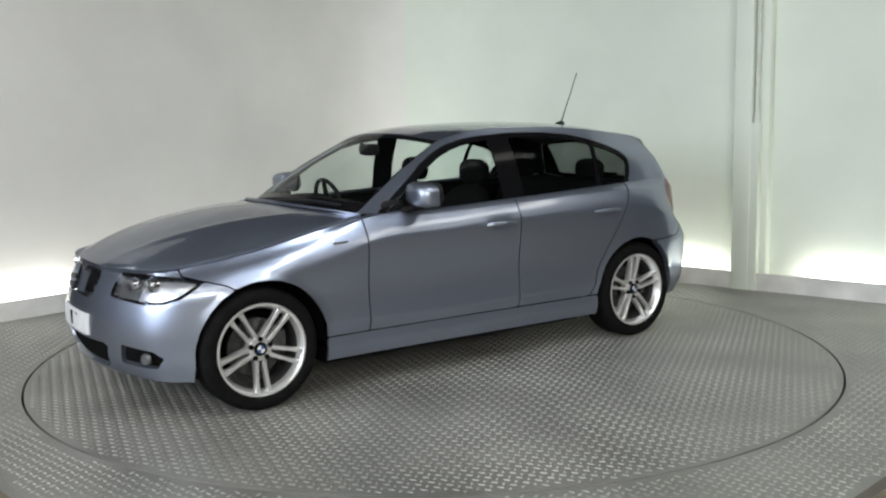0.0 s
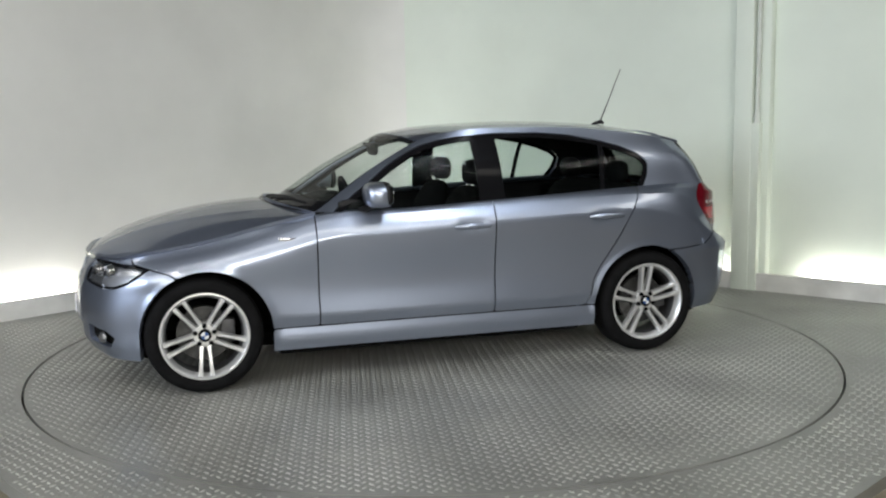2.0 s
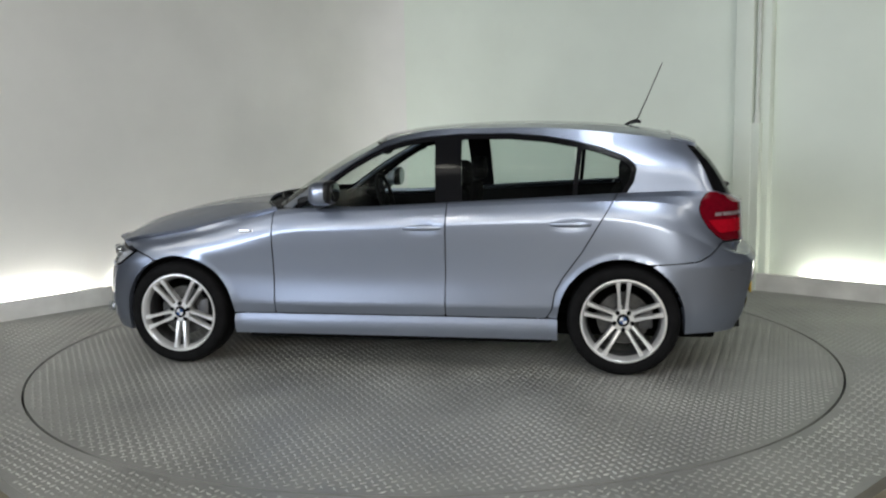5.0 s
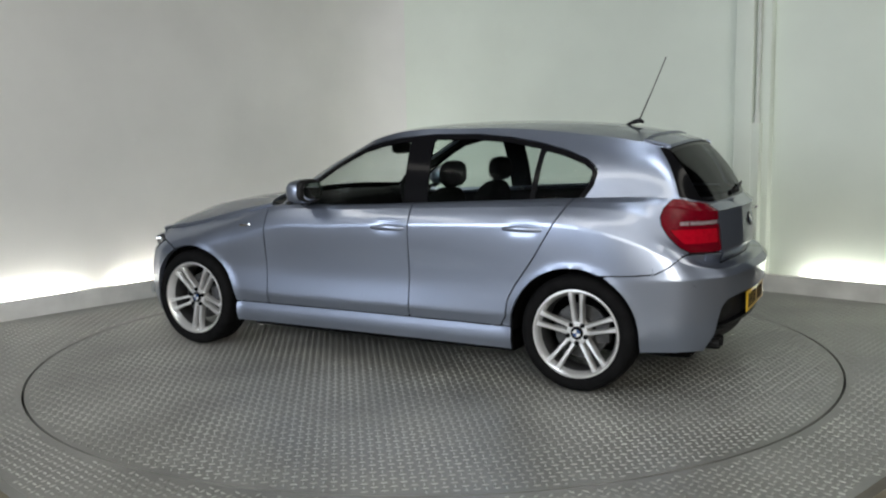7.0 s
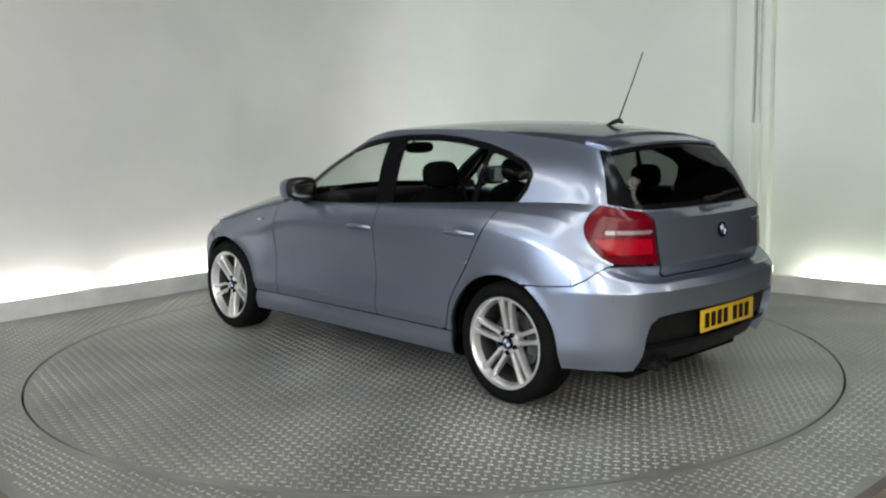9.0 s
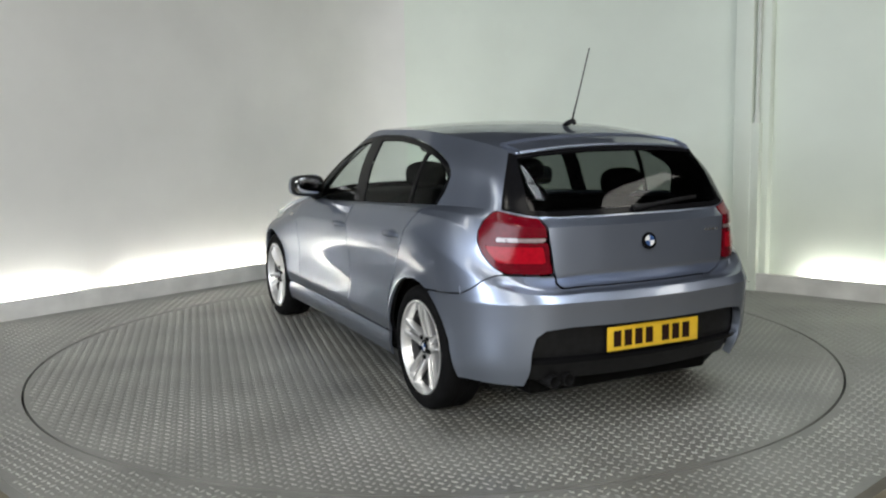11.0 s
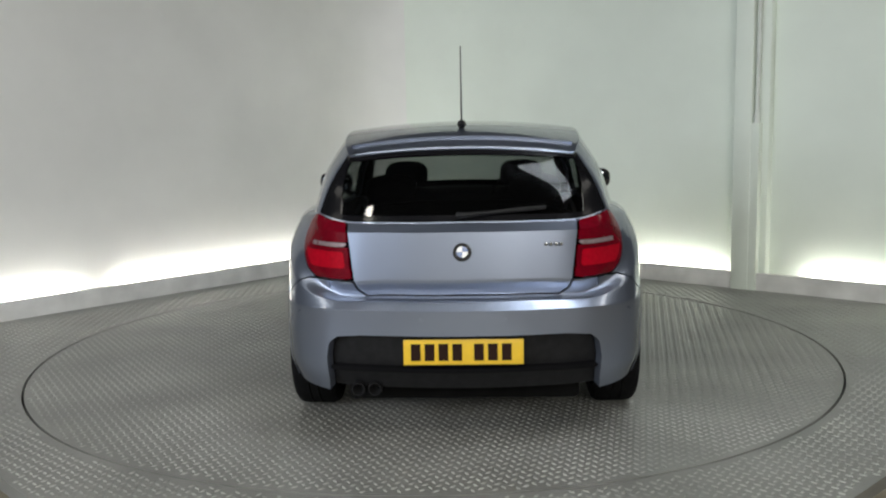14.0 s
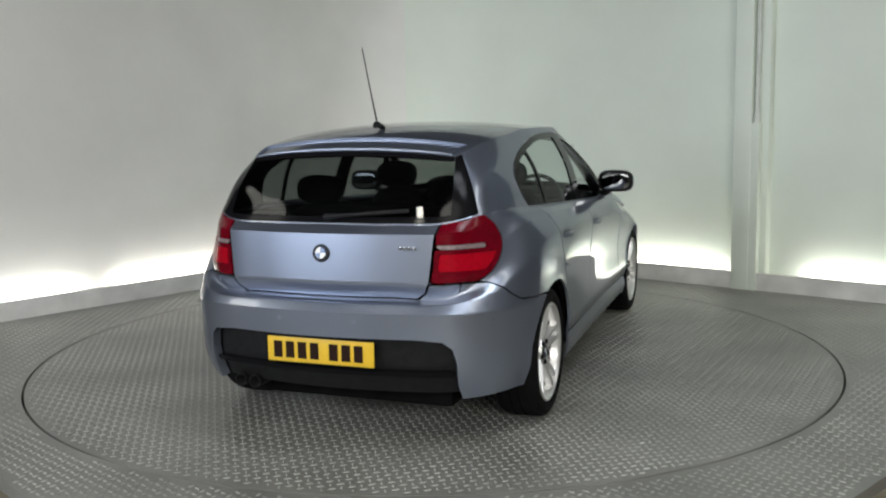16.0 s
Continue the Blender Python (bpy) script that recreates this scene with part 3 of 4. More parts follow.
# lamps in the body
for side in ("left", "right"):
    s = 1 if side == "left" else -1
    lamp = panel("headlight", *piece(HL), LENS, car, "clear headlight with two round reflectors", side=side, rim=0.004)
    panel("housing", *piece(HL, .60 - LV[:, 1], gap=0), HOUSING, lamp, side=side, rim=0, move=-0.018)
    panel("housing", *piece(HL, LV[:, 1] - .60, gap=0), SILVER_HOUSING, lamp, side=side, rim=0, move=-0.018)
    panel("lens_seal", *piece(HL, 0.011 - HL, gap=0.001), GLOSS_BLACK, lamp, "black rubber seal", side=side, rim=0.012, move=0.001)
    for (x, y, z, r) in ((1.868, .552, .668, .030), (1.806, .645, .668, .034)):
        bm = bmesh.new()
        bmesh.ops.create_uvsphere(bm, u_segments=20, v_segments=12, radius=r)
        for v in bm.verts:
            v.co = (x - 0.004 + v.co.x * 0.5, s * y + v.co.y, z + v.co.z)
        part("reflector", bm, HOUSING, lamp)
        bm = bmesh.new()
        bmesh.ops.create_cone(bm, cap_ends=False, segments=28, radius1=r * 1.22, radius2=r * 0.95, depth=0.03,
                              matrix=Matrix.Translation((x, s * y, z)) @ pose(0, 0, 0, 0, 90, s * 30))
        part("bezel", bm, CHROME, lamp)
    # tail lamp: red halves above and below a clear band
    band = np.minimum(np.minimum(LV[:, 2] - 0.890, 0.911 - LV[:, 2]), -1.83 - LV[:, 0])
    ring = np.minimum(LV[:, 2] - 0.795, 0.872 - LV[:, 2])
    inner = np.minimum(TL - 0.022, ring)
    lamp = panel("tail_light", *piece(TL, -band, -inner, gap=0.001), RED, car, "red tail lamp with a clear band", side=side, rim=0.02)
    panel("reversing_band", *piece(TL - 0.004, band, gap=0.001), CLEAR_BAND, lamp, "clear band", side=side, rim=0.004, move=-0.003)
    panel("brake_reflector", *piece(inner, gap=0.001), RED_BRIGHT, lamp, "brighter red reflector", side=side, rim=0.004, move=0.001)
    # kidney grille
    kid = panel("grille", *piece(KID), BLACK_PLASTIC, car, "black kidney shaped grille in a chrome frame", side=side, rim=0, move=-0.03)
    panel("grille_frame", *piece(KID, 0.009 - KID, gap=0.0), CHROME, kid, side=side, rim=0.03, move=0.006)
    for i in range(7):
        y = .06 + i * .028
        bm = boxed(1.950, 1.974, s * y - .003, s * y + .003, .588, .712, bevel=.001)
        for v in bm.verts:
            v.co.x -= (v.co.z - .61) * .40 + (y / .3) ** 2 * .024
        part("slat", bm, GLOSS_BLACK, kid)
    # fog lamp
    bm = bmesh.new()
    bmesh.ops.create_cone(bm, cap_ends=True, segments=24, radius1=.036, radius2=.032, depth=.03, matrix=Matrix.Translation((1.868, s * .672, .315)) @ pose(0, 0, 0, 0, 90, s * 40))
    fog = part("fog_lamp", bm, LENS, car)
    bm = bmesh.new()
    bmesh.ops.create_cone(bm, cap_ends=True, segments=24, radius1=.030, radius2=.022, depth=.012, matrix=Matrix.Translation((1.862, s * .668, .315)) @ pose(0, 0, 0, 0, 90, s * 40))
    part("reflector", bm, HOUSING, fog)

# ---- bonnet ----
SIDE_X, SIDE = BELT[3:8, 0][::-1], BELT[3:8][::-1]


nose_line = curve_at(*mirrored_ends(KN, BELT), np.linspace(0, KN[3], 60))


def NOSE_X(y):
    return np.interp(y, nose_line[:, 1], nose_line[:, 0])


def bonnet_at(a, b):
    """a from the nose to the windscreen, b from the centre to the left edge."""
    xe = 1.742 + (0.70 - 1.742) * a
    e = curve_at(SIDE_X, SIDE, xe.ravel()).reshape(*xe.shape, 3)
    nose = NOSE_X(np.clip(b, 0, 1) * 0.642)
    rear_x = 0.905 - 0.205 * b ** 2.5
    x = nose + (rear_x - nose) * a
    y = b * e[..., 1]
    zc = curve_at(np.array(CROWN_A), np.array(CROWN_Z)[:, None], a.ravel()).reshape(a.shape)
    z = e[..., 2] + (zc - e[..., 2]) * (1 - b ** (2.9 - 0.8 * a))
    z = z + 0.006 * np.exp(-((b - (0.36 + 0.3 * a)) / 0.05) ** 2) * np.clip(a * 8, 0, 1) * np.clip((1 - a) * 5, 0, 1)
    return np.stack([x, y, z], -1)


CROWN_A = [0, .03, .08, .235, .45, .69, .96, 1.0]
CROWN_Z = [.726, .750, .778, .848, .915, .960, .980, .980]
a_, b_ = np.meshgrid(np.linspace(0.002, 1, 60) ** 1.25, np.linspace(0, 0.9975, 34), indexing="ij")
g = bonnet_at(a_, b_)
panel("bonnet", g.reshape(-1, 3), triangles(60, 34), PAINT, car, side="both", rim=0.02, flip=True)
# black scuttle under the windscreen
a_, b_ = np.meshgrid(np.linspace(0, 1, 6), np.linspace(0, 1, 20), indexing="ij")
sx = 0.925 - 0.205 * b_ ** 2.5 - a_ * 0.13
g = np.stack([sx, b_ * (0.735 - 0.01 * a_), 0.974 - 0.026 * b_ ** 2 - 0.012 * np.sin(a_ * np.pi)], -1)
panel("scuttle", g.reshape(-1, 3), triangles(6, 20), BLACK_PLASTIC, car, "black plastic scuttle", side="both", rim=0.01, flip=True)

# ---- roof and greenhouse ----
ROOF_C = np.array([(.13, 1.378), (-.078, 1.413), (-.326, 1.432), (-.641, 1.441), (-.966, 1.434), (-1.374, 1.401), (-1.60, 1.358), (-1.745, 1.314)])
ROOF_E = np.array([(.06, .574, 1.335), (-.10, .597, 1.374), (-.25, .610, 1.394), (-.5, .614, 1.398), (-.95, .608, 1.390), (-1.3, .588, 1.356), (-1.55, .556, 1.321), (-1.715, .520, 1.284)])


def roof_at(a, b):
    xc, xe = .13 + (-1.745 - .13) * a, .06 + (-1.715 - .06) * a
    zc = curve_at(-ROOF_C[:, 0], ROOF_C[:, 1:], -xc.ravel()).reshape(xc.shape)
    e = curve_at(-ROOF_E[:, 0], ROOF_E[:, 1:], -xe.ravel()).reshape(*xe.shape, 2)
    return np.stack([xe + (xc - xe) * (1 - b ** 2), b * e[..., 0], e[..., 1] + (zc - e[..., 1]) * (1 - b ** 2.1)], -1)


a_, b_ = np.meshgrid(np.linspace(0, 1, 70), np.linspace(0, 1, 30), indexing="ij")
roof_grid = roof_at(a_, b_)
panel("roof", roof_grid.reshape(-1, 3), triangles(70, 30), PAINT, car, side="both", rim=0, flip=True)
panel("headlining", roof_grid.reshape(-1, 3) - np.array([0, 0, .028]), triangles(70, 30), HEADLINER, car, side="both", rim=0, flip=True)

GB = np.array([(.845, 0, .970), (.80, .35, .965), (.71, .655, .950)] + [tuple(p) for p in BELT[7:]])
GT = [(0, 0), (0, .57), (0, .97)] + [((x - .06) / (-1.715 - .06), 1) for x in (.0, -.25, -.5, -.95, -1.3, -1.52, -1.66)] + [(1, .985), (1, .5), (1, 0)]
GK = np.concatenate([[0], np.cumsum(np.linalg.norm(np.diff(GB[:, :2], axis=0), axis=1))])
GQ = np.concatenate([np.linspace(GK[i], GK[i + 1], max(6, int((GK[i + 1] - GK[i]) / 0.016)), endpoint=False) for i in range(12)] + [[GK[-1]]])
gnum = np.interp(GQ, GK, np.arange(13))
bottom = curve_at(*mirrored_ends(GK, GB), GQ)
ga, gb = np.interp(GQ, GK, [p[0] for p in GT]), np.interp(GQ, GK, [p[1] for p in GT])
top = roof_at(ga, gb)
tang = np.gradient(bottom, axis=0)
out = np.stack([tang[:, 1], -tang[:, 0], np.full(len(tang), 0)], 1)
out = out / np.linalg.norm(out, axis=1, keepdims=True)
out[:, 2] = 0.55
bulge = np.interp(gnum, [0, 2, 3, 7, 8.5, 10, 12], [.020, .020, .020, .020, .018, .016, .016])
middle = (bottom + top) / 2 + out * bulge[:, None]
ggrid, gv = loft(np.array([bottom, middle, top]), [18, 18])
GR, GS = ggrid.shape[:2]
GV = np.column_stack([ggrid.reshape(-1, 3), np.tile(gnum, GR), np.repeat(gv / 2, GS)])
GF = triangles(GR, GS)


def window_field(V):
    """The side windows' common outline."""
    f = shape(V[:, 0], V[:, 2], [(.63, .90), (.60, .955), (.41, 1.092), (.26, 1.200), (.15, 1.262), (.06, 1.303), (-.05, 1.332), (-.17, 1.351), (-.40, 1.368), (-.68, 1.367),
                                 (-.88, 1.349), (-1.06, 1.317), (-1.22, 1.275), (-1.33, 1.232), (-1.38, 1.195), (-1.40, 1.160), (-1.385, 1.09), (-1.34, 1.02), (-1.30, .90)])
    return np.minimum(f, V[:, 1] - 0.4)


WF = window_field(GV)
SCREEN = np.minimum((2.3 - GV[:, 3]) * 0.25, np.minimum(GV[:, 4] * 0.4, (0.985 - GV[:, 4]) * 0.5))
HATCH = np.minimum((GV[:, 3] - (9.0 + 0.28 * GV[:, 4])) * 0.2, np.minimum((GV[:, 4] - 0.02) * 0.4, (0.97 - GV[:, 4]) * 0.4))
x_, z_ = GV[:, 0], GV[:, 2]
pillar_b = np.abs(x_ + 0.342 - (z_ - .98) * 0.05) - 0.080
divider = np.abs(x_ + 1.055 + (z_ - 1.0) * 0.10) - 0.016


def gpiece(*fields, gap=0.0):
    f = fields[0]
    for q in fields[1:]:
        f = np.minimum(f, q)
    return clip(GV, GF, f - gap)


for side in ("left", "right"):
    panel("pillar_frame", *gpiece(-WF, -SCREEN, -HATCH, gap=0.001), PAINT, car, side=side, rim=0.015)
    panel("pillar_lining", *gpiece(-WF - 0.004, -SCREEN, -HATCH), TRIM, car, side=side, rim=0, move=-0.03)
    panes = np.minimum(WF - 0.030, np.minimum(pillar_b, divider))
    panel("window_trim", *gpiece(WF, -panes, gap=0.002), GLOSS_BLACK, car, "gloss black window surround and door pillar", side=side, rim=0.012, move=-0.002)
    panel("side_window", *gpiece(panes, x_ + 0.33), GLASS_SIDE, doors[side, 0], "clear side glass", side=side, rim=0.004, move=-0.007)
    panel("side_window", *gpiece(panes, -x_ - 0.33, x_ + 1.055), GLASS_SIDE, doors[side, 1], "clear side glass", side=side, rim=0.004, move=-0.007)
    panel("quarter_light", *gpiece(panes, -x_ - 1.055), GLASS_SIDE, doors[side, 1], "clear fixed glass", side=side, rim=0.004, move=-0.007)
screen_edge = np.minimum(SCREEN - 0.022, GV[:, 4] * 0.4 - 0.05)
panel("windscreen", *gpiece(screen_edge), GLASS_SCREEN, car, "clear curved windscreen", side="both", rim=0.005)
panel("windscreen_border", *gpiece(SCREEN, -screen_edge, gap=0.001), GLOSS_BLACK, car, "black windscreen border", side="both", rim=0.008)
hatch_edge = np.minimum((GV[:, 3] - 9.95) * 0.14, np.minimum((GV[:, 4] - 0.10) * 0.35, (0.90 - GV[:, 4]) * 0.35))
panel("rear_window", *gpiece(hatch_edge), GLASS_REAR, tailgate, "dark tinted rear glass", side="both", rim=0.004)
panel("rear_window_border", *gpiece(HATCH, -hatch_edge, gap=0.001), GLOSS_BLACK, tailgate, "gloss black glass border", side="both", rim=0.01)

# spoiler lip over the rear glass
a_, b_ = np.meshgrid(np.linspace(0, 1, 8), np.linspace(0, 0.95, 26), indexing="ij")
base = roof_at(np.full_like(b_, 0.93), b_)
end = roof_at(np.full_like(b_, 1.0), b_)
g = base + (end - base) * np.clip(a_ * 1.18, 0, 1)[..., None]
g[..., 0] -= np.clip(a_ - 0.85, 0, 1) * 0.03
g[..., 2] += 0.005 * np.clip(a_ * 4, 0, 1) * (1 - b_ ** 6) - np.clip(a_ - 0.86, 0, 1) * 0.10
panel("roof_spoiler", g.reshape(-1, 3), triangles(8, 26), PAINT, tailgate, side="both", rim=0.012, flip=True)

# ---- lining behind the body panels, floor and wheel housings ----
lin = clip(LV, LF, np.minimum(np.minimum(0.78 - LV[:, 0], LV[:, 0] + 1.90), np.minimum(LV[:, 2] - 0.24, arch_field(LV, 0.36))))
for side in ("left", "right"):
    panel("door_lining", *lin, TRIM, car, "charcoal door lining", side=side, rim=0, move=-0.035)
nose = clip(LV, LF, np.minimum(np.minimum(LV[:, 0] - 0.70, 6.6 - LV[:, 4]), arch_field(LV, 0.36)))
nose = (nose[0][:, :3] * np.array([1, .91, .97]) - np.array([.05, 0, 0]), nose[1])
panel("bay_lining", *nose, UNDER, car, side="both", rim=0)
tail = clip(LV, LF, np.minimum(np.minimum(-LV[:, 0] - 1.3, 7.6 - LV[:, 4]), arch_field(LV, 0.36)))
panel("boot_lining", *tail, UNDER, car, side="both", rim=0, move=-0.055)
bm = bmesh.new()
box(bm, -1.86, 1.80, -.53, .53, .16, .25, bevel=.02)
# added low block: keeps light out and reads as the shade below the sills
box(bm, -.93, .93, -.72, .72, .15, .25, bevel=.02)
part("underbody", bm, UNDER, car, "dark underbody with an added lower block that shades the floor")
for cx in (WX, -WX):
    for s in (1, -1):
        bm = bmesh.new()
        n = 28
        rows = []
        for y in (.80, .52):
            rows.append([bm.verts.new((cx + .36 * math.cos(math.pi * (i / n * 1.04 - .02)), s * y, WZ + .36 * math.sin(math.pi * (i / n * 1.04 - .02)))) for i in range(n + 1)])
        for i in range(n):
            bm.faces.new((rows[0][i], rows[0][i + 1], rows[1][i + 1], rows[1][i]))
        bm.faces.new(rows[1])
        part("wheel_housing", bm, UNDER, car)

# ---- wheels ----
def lathe(bm, profile, n=64):
    """Turns a profile of (radius, y) round the wheel's axle."""
    rings = [[bm.verts.new((r * math.cos(2 * math.pi * i / n), y, r * math.sin(2 * math.pi * i / n))) for i in range(n)] for r, y in profile]
    for p, q in zip(rings, rings[1:]):
        for i in range(n):
            bm.faces.new((p[i], p[(i + 1) % n], q[(i + 1) % n], q[i]))
    return rings


def tyre_mesh():
    bm = bmesh.new()
    lathe(bm, [(.232, -.012), (.240, -.002), (.262, .006), (.288, .004), (.304, -.008), (.3125, -.026), (.3155, -.05), (.3155, -.078), (.310, -.080), (.310, -.086), (.3155, -.088),
               (.3155, -.122), (.310, -.124), (.310, -.130), (.3155, -.132), (.3145, -.175), (.304, -.200), (.270, -.212), (.232, -.20)], 72)
    bmesh.ops.recalc_face_normals(bm, faces=bm.faces)
    return bm


def rim_mesh():
    bm = bmesh.new()
    lathe(bm, [(.238, -.020), (.241, -.006), (.238, .001), (.230, .002), (.222, -.006), (.216, -.022), (.208, -.045)], 72)
    bmesh.ops.recalc_face_normals(bm, faces=bm.faces)
    return bm


def hub_mesh():
    bm = bmesh.new()
    lathe(bm, [(.0, -.030), (.030, -.030), (.046, -.028), (.060, -.030), (.066, -.045), (.066, -.08)], 40)
    bmesh.ops.recalc_face_normals(bm, faces=bm.faces)
    return bm


def spoke_mesh(sg):
    bm = bmesh.new()
    st = []
    for r, off, w, y, dp in ((.050, .0185, .0135, -.036, .045), (.10, .0225, .0105, -.026, .045), (.16, .0268, .0100, -.014, .042), (.205, .0305, .013, -.008, .036), (.228, .033, .019, -.010, .030)):
        st.append([bm.verts.new((sg * off + dx, y + dy, -r)) for dx, dy in ((-w, -dp), (-w, -.006), (-w * .62, 0), (w * .62, 0), (w, -.006), (w, -dp))])
    for p, q in zip(st, st[1:]):
        for i in range(6):
            bm.faces.new((p[i], p[(i + 1) % 6], q[(i + 1) % 6], q[i]))
    bm.faces.new(st[0])
    bm.faces.new(st[-1])
    bmesh.ops.recalc_face_normals(bm, faces=bm.faces)
    return bm


def barrel_mesh():
    bm = bmesh.new()
    lathe(bm, [(.220, -.02), (.206, -.05), (.200, -.12), (.214, -.20)], 56)
    return bm


def disc_mesh():
    bm = bmesh.new()
    lathe(bm, [(.0, -.085), (.075, -.085), (.078, -.10), (.148, -.10), (.15, -.104), (.15, -.122), (.0, -.124)], 48)
    return bm


def caliper_mesh():
    bm = bmesh.new()
    box(bm, -.165, -.085, -.135, -.075, -.055, .075, bevel=.014)
    return bm


def bolts_mesh(k):
    bm = bmesh.new()
    a = 2 * math.pi * (k + .5) / 5
    bmesh.ops.create_cone(bm, cap_ends=True, segments=12, radius1=.014, radius2=.012, depth=.012,
                          matrix=Matrix.Translation((.052 * math.sin(a), -.026, -.052 * math.cos(a))) @ pose(0, 0, 0, -90))
    return bm


def cap_mesh(r, y):
    bm = bmesh.new()
    bmesh.ops.create_cone(bm, cap_ends=True, segments=28, radius1=r, radius2=r * .92, depth=.006, matrix=Matrix.Translation((0, y, 0)) @ pose(0, 0, 0, -90))
    return bm


def quarter_mesh(m, r, k):
    """A quarter of a thin enamelled disc of radius r, in the plane that m gives."""
    bm = bmesh.new()
    rim = [(r * math.cos(math.pi / 2 * (k + i / 8)), r * math.sin(math.pi / 2 * (k + i / 8))) for i in range(9)]
    flat = [(0, 0)] + rim
    lo, hi = ([bm.verts.new(m @ Vector((a, b, z))) for a, b in flat] for z in (0, .002))
    bm.faces.new(hi)
    bm.faces.new(lo[::-1])
    for i in range(10):
        bm.faces.new((lo[i], lo[(i + 1) % 10], hi[(i + 1) % 10], hi[i]))
    return bm


def wheel(x, side, spin):
    w = part("wheel", rim_mesh(), ALLOY, car, "silver alloy wheel with five double spokes")
    w.matrix_basis = pose(x, side * .848, .3155, 0, 0, 0 if side > 0 else 180) @ pose(0, 0, 0, 0, spin, 0)
    part("tyre", tyre_mesh(), RUBBER, w, "black low profile tyre")
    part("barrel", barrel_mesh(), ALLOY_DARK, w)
    part("hub", hub_mesh(), ALLOY, w)
    for sg in (1, -1):
        first = part("spoke", spoke_mesh(sg), ALLOY, w)
        for k in range(1, 5):
            ob = new("spoke", first.data)
            ob.parent = w
            ob.matrix_basis = pose(0, 0, 0, 0, 72 * k, 0)
    part("brake_disc", disc_mesh(), IRON, w)
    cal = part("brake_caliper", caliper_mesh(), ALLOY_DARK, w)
    cal.matrix_basis = pose(0, 0, 0, 0, -spin, 0)
    part("centre_cap", cap_mesh(.036, -.026), GLOSS_BLACK, w)
    for k in range(4):
        part("cap_quarter", quarter_mesh(Matrix.Translation((0, -.0228, 0)) @ pose(0, 0, 0, -90, 0, 0), .021, k), (ENAMEL_BLUE, ENAMEL_WHITE)[k % 2], w)
    for k in range(5):
        part("wheel_bolt", bolts_mesh(k), GLOSS_BLACK, w)
    return w


for side in (1, -1):
    wheel(1.33, side, 0)
    wheel(-1.33, side, 180)


# ---- mirrors, handles, plates, wipers, aerial ----
def body_y(x, z):
    """How far out the left side stands at x, z."""
    side = LV[LV[:, 1] > 0.55]
    i = np.argsort((side[:, 0] - x) ** 2 + (side[:, 2] - z) ** 2)[:4]
    return float(side[i, 1].mean())


def sweep(bm, path, radii, n=10):
    """A round bar along a path; radii as (across, high) pairs."""
    rings = []
    for i, p in enumerate(path):
        d = (Vector(path[min(i + 1, len(path) - 1)]) - Vector(path[max(i - 1, 0)])).normalized()
        u = d.cross(Vector((0, 0, 1)))
        u = u.normalized() if u.length > 1e-4 else Vector((1, 0, 0))
        w = u.cross(d).normalized()
        ra, rb = radii[i]
        rings.append([bm.verts.new(Vector(p) + u * ra * math.cos(2 * math.pi * k / n) + w * rb * math.sin(2 * math.pi * k / n)) for k in range(n)])
    for p, q in zip(rings, rings[1:]):
        for k in range(n):
            bm.faces.new((p[k], p[(k + 1) % n], q[(k + 1) % n], q[k]))
    bm.faces.new(rings[0])
    bm.faces.new(rings[-1])
    bmesh.ops.recalc_face_normals(bm, faces=bm.faces)
    return bm


def pillow(cx, cy, cz, hx, hy, hz, power=3.0, nu=20, nv=14):
    """A rounded block."""
    bm = bmesh.new()
    bmesh.ops.create_uvsphere(bm, u_segments=nu, v_segments=nv, radius=1)
    for v in bm.verts:
        n = (abs(v.co.x) ** power + abs(v.co.y) ** power + abs(v.co.z) ** power) ** (1 / power)
        c = v.co / n
        v.co = (cx + c.x * hx, cy + c.y * hy, cz + c.z * hz)
    return bm


